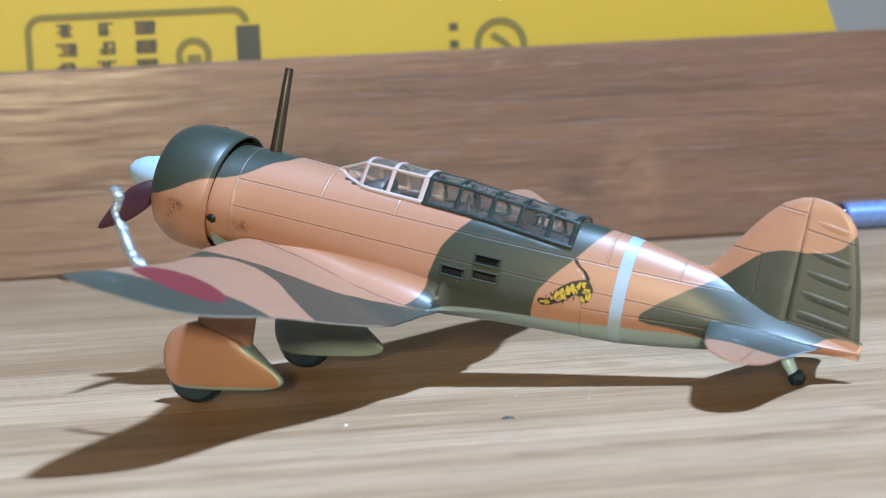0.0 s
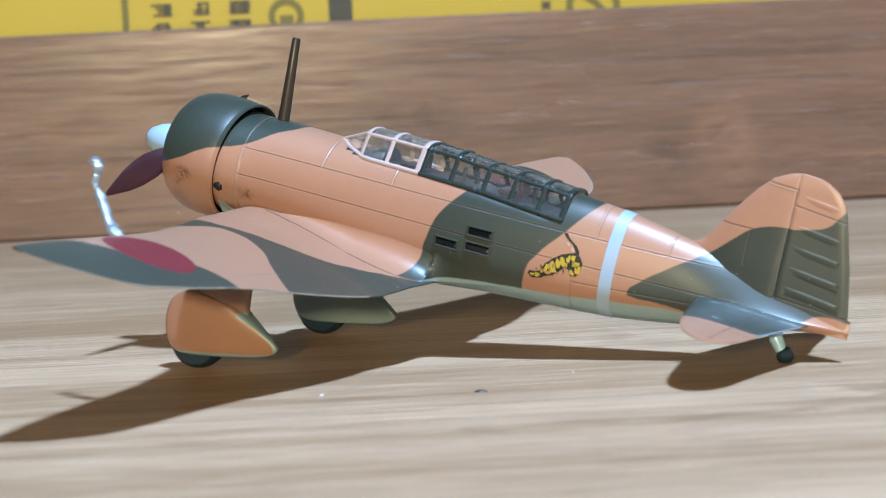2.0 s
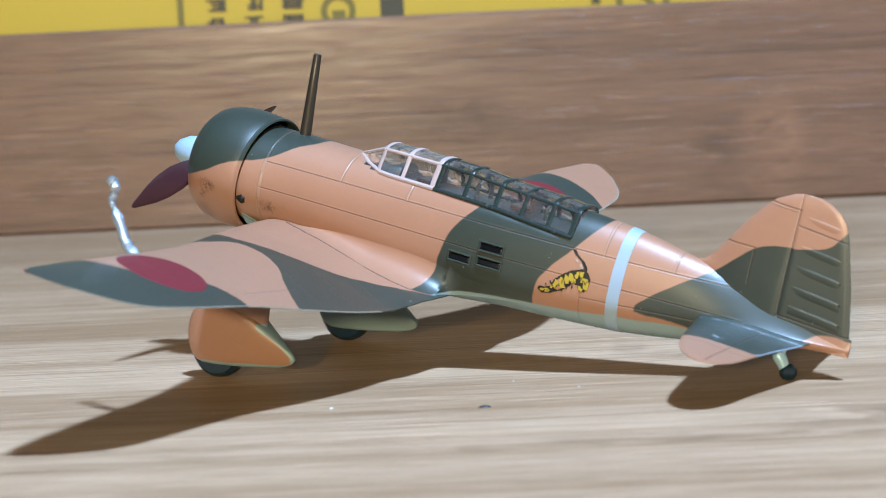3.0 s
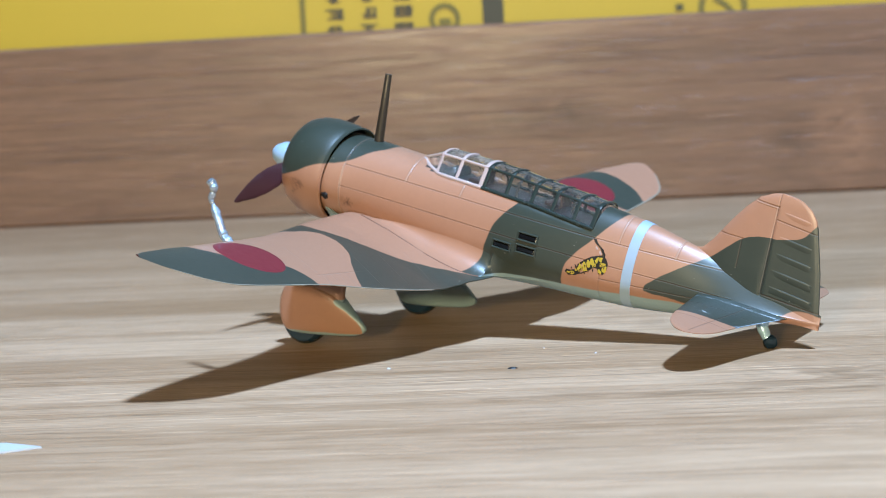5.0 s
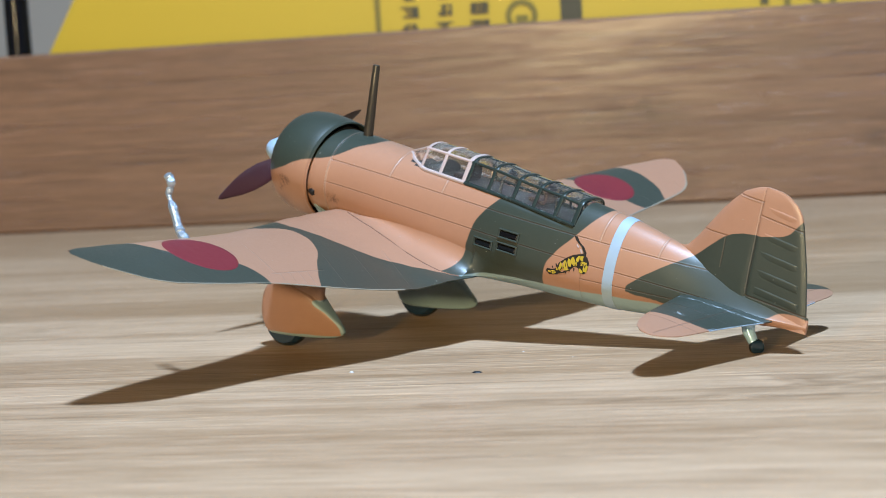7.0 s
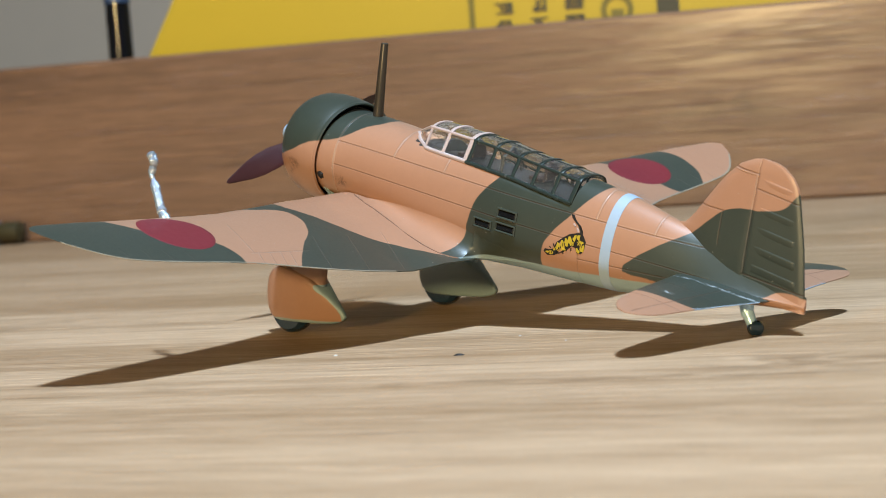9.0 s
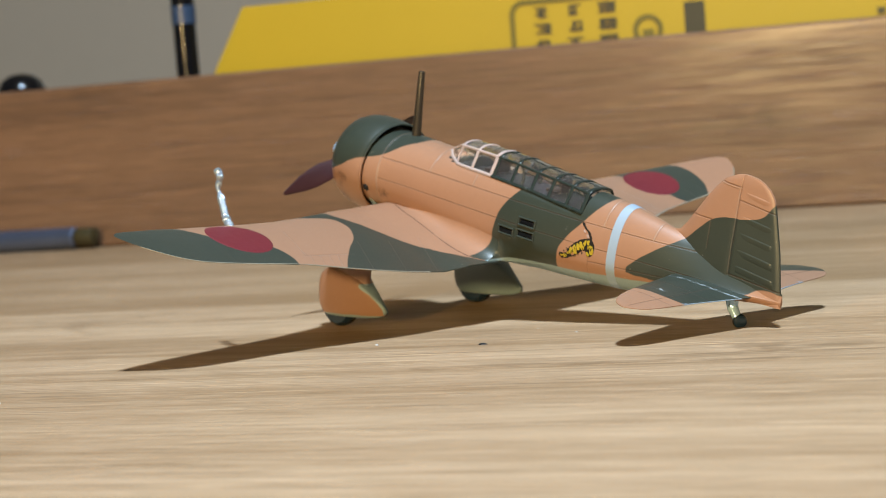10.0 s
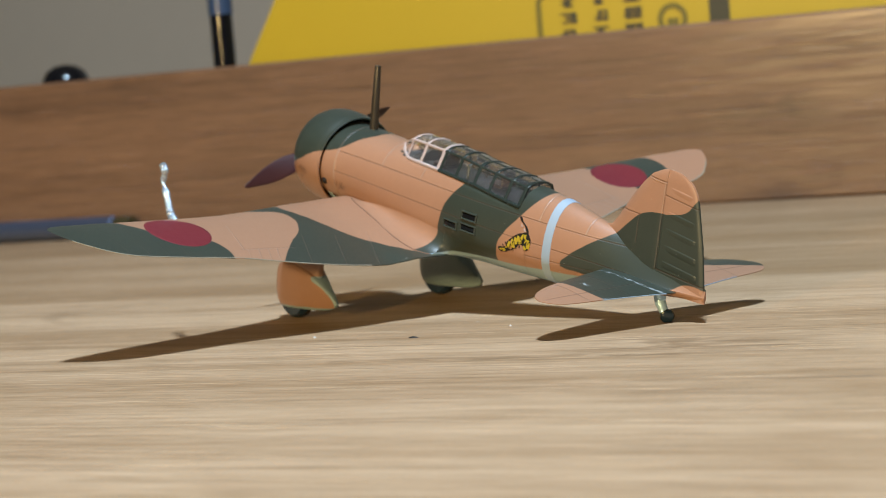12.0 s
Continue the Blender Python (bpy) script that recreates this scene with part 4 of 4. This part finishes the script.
# cockpit: dark deck, two seats with headrests, an instrument hood and the rear gun mount
part("instrument_hood", loft([[(x, w * math.cos(a), 6.6 + h * math.sin(a)) for a in np.linspace(0, math.pi, 10)] for x, w, h in ((37.2, 3.4, 1.2), (39.6, 3.4, 2.4), (40.0, 3.2, 2.2))], closed=True), cockpit_paint, plane)
for x in (44.5, 62.0):
    part("seat", join(box(x - 2, x + 1.6, -1.9, 1.9, 6.3, 7.2, 0.2), box(x + 1.2, x + 1.9, -1.8, 1.8, 6.6, 9.6, 0.25), box(x + 1.1, x + 2.0, -0.9, 0.9, 9.4, 10.3, 0.3)), seat_brown, plane)
part("gun_mount", join(tube([(66.5, -2.4, 6.2), (66.5, -2.2, 8.2), (66.5, 0, 8.8), (66.5, 2.2, 8.2), (66.5, 2.4, 6.2)], 0.3, 8), tube([(64.2, 0.4, 8.3), (70.6, 0.4, 8.9)], 0.32, 8)), soot, plane)
part("roll_bar", tube([(54.2, -2.6, 6.2), (54.2, -2.2, 9.0), (54.2, 0, 10.2), (54.2, 2.2, 9.0), (54.2, 2.6, 6.2)], 0.35, 8), cockpit_paint, plane)

# -- aerial mast --
part("aerial_mast", tube([(19.0, 0, 7.8), (19.0, 0, 8.8), (18.95, 0, 15), (18.9, 0, 22.2), (18.9, 0, 22.35)], [1.0, 0.98, 0.84, 0.68, 0.6], 16), paint_mast, plane, "dark olive tapered aerial mast")

# -- ventilation slots on the fuselage side --
for sgn in (-1, 1):
    for x0, x1, zl, zh in ((53.3, 57.6, -3.15, -1.35), (58.3, 62.8, -0.35, 1.45), (58.4, 62.9, -2.75, -0.95)):
        def at(x, z, o):
            return (x, sgn * (side_y(x, z) + o), z)
        rings = []
        for i, o in ((0.0, -0.1), (0.0, 0.2), (0.1, 0.3), (0.24, 0.3), (0.36, 0.06)):
            rings.append([at(x0 + i, zl + i, o), at(x1 - i, zl + i, o), at(x1 - i, zh - i, o), at(x0 + i, zh - i, o)])
        v = part("vent_frame", loft(rings, caps=(True, False)), vent_paint, plane, smooth=False)
        part("vent_glass", loft([[at(x0 + i, zl + i, o), at(x1 - i, zl + i, o), at(x1 - i, zh - i, o), at(x0 + i, zh - i, o)] for i, o in ((0.3, 0.0), (0.38, 0.07), (0.62, 0.16))], caps=(False, True)), black_plastic, v, "dark glossy pane", smooth=False)


# -- decal on the side: plain yellow and black shapes --
def decal_shape(pts, o):
    top = [(x, -(side_y(x, z) + o), z) for x, z in pts]
    low = [(x, -(side_y(x, z) - 0.1), z) for x, z in pts]
    return loft([low, top])


def blob(cx, cz, rx, rz, tilt=0.0, n=14):
    c, s = math.cos(radians(tilt)), math.sin(radians(tilt))
    return [(cx + c * rx * math.cos(a) - s * rz * math.sin(a), cz + s * rx * math.cos(a) + c * rz * math.sin(a)) for a in np.linspace(0, 2 * math.pi, n, endpoint=False)]


DECAL_TORSO = [(71.33, -2.65), (71.6, -1.48), (72.87, -0.25), (74.04, 0.59), (75.73, 1.2), (76.74, 0.8), (77.31, -0.07), (77.24, -1.38), (76.71, -2.25), (75.81, -2.28), (75.43, -1.46), (74.68, -1.37), (73.96, -2.19), (72.87, -3.01), (71.88, -3.44)]
DECAL_LOW = [(69.25, -3.53), (69.49, -3.01), (70.4, -2.97), (71.39, -2.54), (72.29, -2.88), (71.57, -3.7), (70.02, -4.08)]
DECAL_STEM = [(76.24, 0.58), (76.12, 1.48), (75.47, 2.33), (74.62, 2.85), (74.06, 3.27), (73.66, 3.82)]
for i, pts in enumerate((DECAL_TORSO, DECAL_LOW, [(x - 0.3, z) for x, z in DECAL_STEM] + [(x + 0.3, z) for x, z in DECAL_STEM[::-1]])):
    part("decal_shape", decal_shape(pts, 0.04 + 0.006 * i), black_ink, plane, "small black and yellow decal shape", smooth=False)
drnd = random.Random(9)
for i, (x, z, rx, rz, tl) in enumerate(((70.50, -3.41, 0.66, 0.24, 5), (71.6, -2.6, 0.3, 0.3, 0), (72.11, -2.05, 0.3, 0.7, 15), (72.89, -1.5, 0.28, 0.8, 15), (73.59, -0.99, 0.32, 0.72, 15), (74.31, -0.54, 0.28, 0.7, 10), (75.14, 0.1, 0.28, 0.6, 0), (75.81, 0.42, 0.26, 0.45, -10), (76.29, -0.42, 0.5, 0.4, 0), (76.75, -1.22, 0.4, 0.6, -10), (75.99, -1.87, 0.36, 0.26, -30), (73.29, -2.35, 0.45, 0.2, 20), (74.9, -0.9, 0.25, 0.35, 10))):
    part("decal_patch", decal_shape([(px_ + drnd.uniform(-0.14, 0.14), pz_ + drnd.uniform(-0.15, 0.15)) for px_, pz_ in blob(x, z, rx * 1.2, rz * 1.12, tl, 9)], 0.075 + 0.002 * i), yellow_ink, plane, smooth=False)
for i, (x, z, rx, rz, tl) in enumerate(((75.37, 1.57, 0.15, 0.45, 35), (74.48, 2.27, 0.13, 0.36, 50))):
    part("decal_light", decal_shape(blob(x, z, rx, rz, tl, 7), 0.11 + 0.002 * i), frame_pink, plane, smooth=False)
for k in range(26):
    x = 70.4 + 0.255 * k
    part("decal_bar", decal_shape(blob(x + drnd.uniform(-0.15, 0.15), -3.1 + 0.1 * k + drnd.uniform(-0.8, 0.8), drnd.uniform(0.18, 0.42), drnd.uniform(0.05, 0.09), drnd.uniform(55, 125), 6), 0.13), black_ink, plane, smooth=False)

# -- undercarriage --
SPAT = [(15.5, -23.8), (15.7, -21.4), (16.5, -19.8), (18.0, -18.5), (20, -17.6), (24, -17.5), (27.8, -18.2), (29.5, -19.3), (32.8, -21.0), (35.6, -22.6), (36.2, -23.4), (35.7, -24.3), (34.0, -25.2), (31, -26.0), (26, -27.1), (20.5, -28.2), (18.2, -28.0), (16.4, -26.4)]


def spat_half(x, z):
    return smooth_lerp([(14.5, 1.1), (17, 2.1), (21, 2.8), (26, 2.7), (30, 1.9), (33, 1.1), (36.4, 0.4)], x)


for sgn in (-1, 1):
    yc = sgn * 19.4
    v, f = plate(dense(rounded(SPAT), 0.7), spat_half, ((0.0, 1.0), (0.4, 1.0), (0.7, 1.0), (0.9, 0.97), (0.97, 0.88), (1.0, 0.66)))
    spat = part("wheel_spat", ([(x, y + yc, z) for x, y, z in v], f), paint_spat, plane, "streamlined wheel spat", sharp=60)
    leg = []
    for z in (-20.0, -17.0, -14.0, -12.5, -11.0, -9.5, -8.0, -6.9):
        x0, x1 = lerp([(-20, 20.2), (-12.5, 20.6), (-9.5, 23.0), (-6.9, 27.0)], z), lerp([(-20, 29.9), (-6.9, 29.4)], z)
        leg.append([((x0 + x1) / 2 + (x1 - x0) / 2 * math.copysign(abs(math.cos(a)) ** 0.7, math.cos(a)), yc + 2.35 * math.copysign(abs(math.sin(a)) ** 0.7, math.sin(a)) * (1 - 0.45 * max(0.0, math.cos(a))), z) for a in np.linspace(0, 2 * math.pi, 28, endpoint=False)])
    part("gear_leg", loft(leg), paint_spat, plane, "broad fairing of the undercarriage leg")
    part("wheel", lathe([(-1.5, 0.01), (-1.5, 3.0), (-1.55, 4.3), (-1.0, 4.9), (0, 5.05), (1.0, 4.9), (1.55, 4.3), (1.5, 3.0), (1.5, 0.01)], 40, "y", centre=(21.5, yc, -25.35)), tyre_dark, plane, "blue-black tyre")

# -- tail wheel, swung half sideways --
tw = part("tail_strut", join(tube([(106.4, -0.4, -1.6), (106.6, -0.4, -2.6), (106.8, -0.4, -3.7)], [1.1, 1.2, 1.1], 14), tube([(106.3, -0.4, -3.3), (107.0, -0.4, -4.4), (107.8, -0.4, -5.4), (108.6, -0.3, -6.6)], [0.9, 1.05, 0.9, 0.75], 12), tube([(105.9, -0.5, -3.9), (107.7, -0.4, -3.4)], 0.55, 10)), strut_silver, plane, "worn silver tail wheel strut")
v, f = lathe([(-0.8, 0.01), (-0.8, 0.7), (-0.6, 1.15), (0, 1.35), (0.6, 1.15), (0.8, 0.7), (0.8, 0.01)], 28, "y")
swing = pose(0, 0, 0, 0, 0, 48)
v = [tuple(swing @ Vector(q) + Vector((108.8, -0.2, -6.5))) for q in v]
part("tail_tyre", (v, f), tyre_dark, tw, "blue-black tyre")

# -- bent silver tube on the port wing --
rnd = random.Random(4)
pitot_path = [(29.6, -54.9, -4.3), (28.3, -54.6, -3.6), (26.9, -54.4, -2.9), (25.9, -54.2, -1.9), (24.8, -54.0, -0.4), (23.6, -53.8, 1.0), (22.6, -53.7, 2.2), (22.2, -53.6, 3.0), (22.4, -53.5, 3.9), (22.3, -53.4, 4.9), (21.6, -53.3, 5.6), (20.9, -53.2, 5.8)]
fine_path, radii = [], []
for i in range(len(pitot_path) - 1):
    for j in range(4):
        t = j / 4
        fine_path.append(tuple(a + (b - a) * t + rnd.uniform(-0.05, 0.05) for a, b in zip(pitot_path[i], pitot_path[i + 1])))
        radii.append(lerp([(0, 0.86), (12, 0.84), (20, 0.72), (24, 0.46), (28, 0.66), (36, 0.72)], i * 4 + j) + rnd.uniform(-0.13, 0.13))
part("pitot_tube", tube(fine_path, radii, 10), silver, plane, "crooked silver pitot tube", sharp=30)
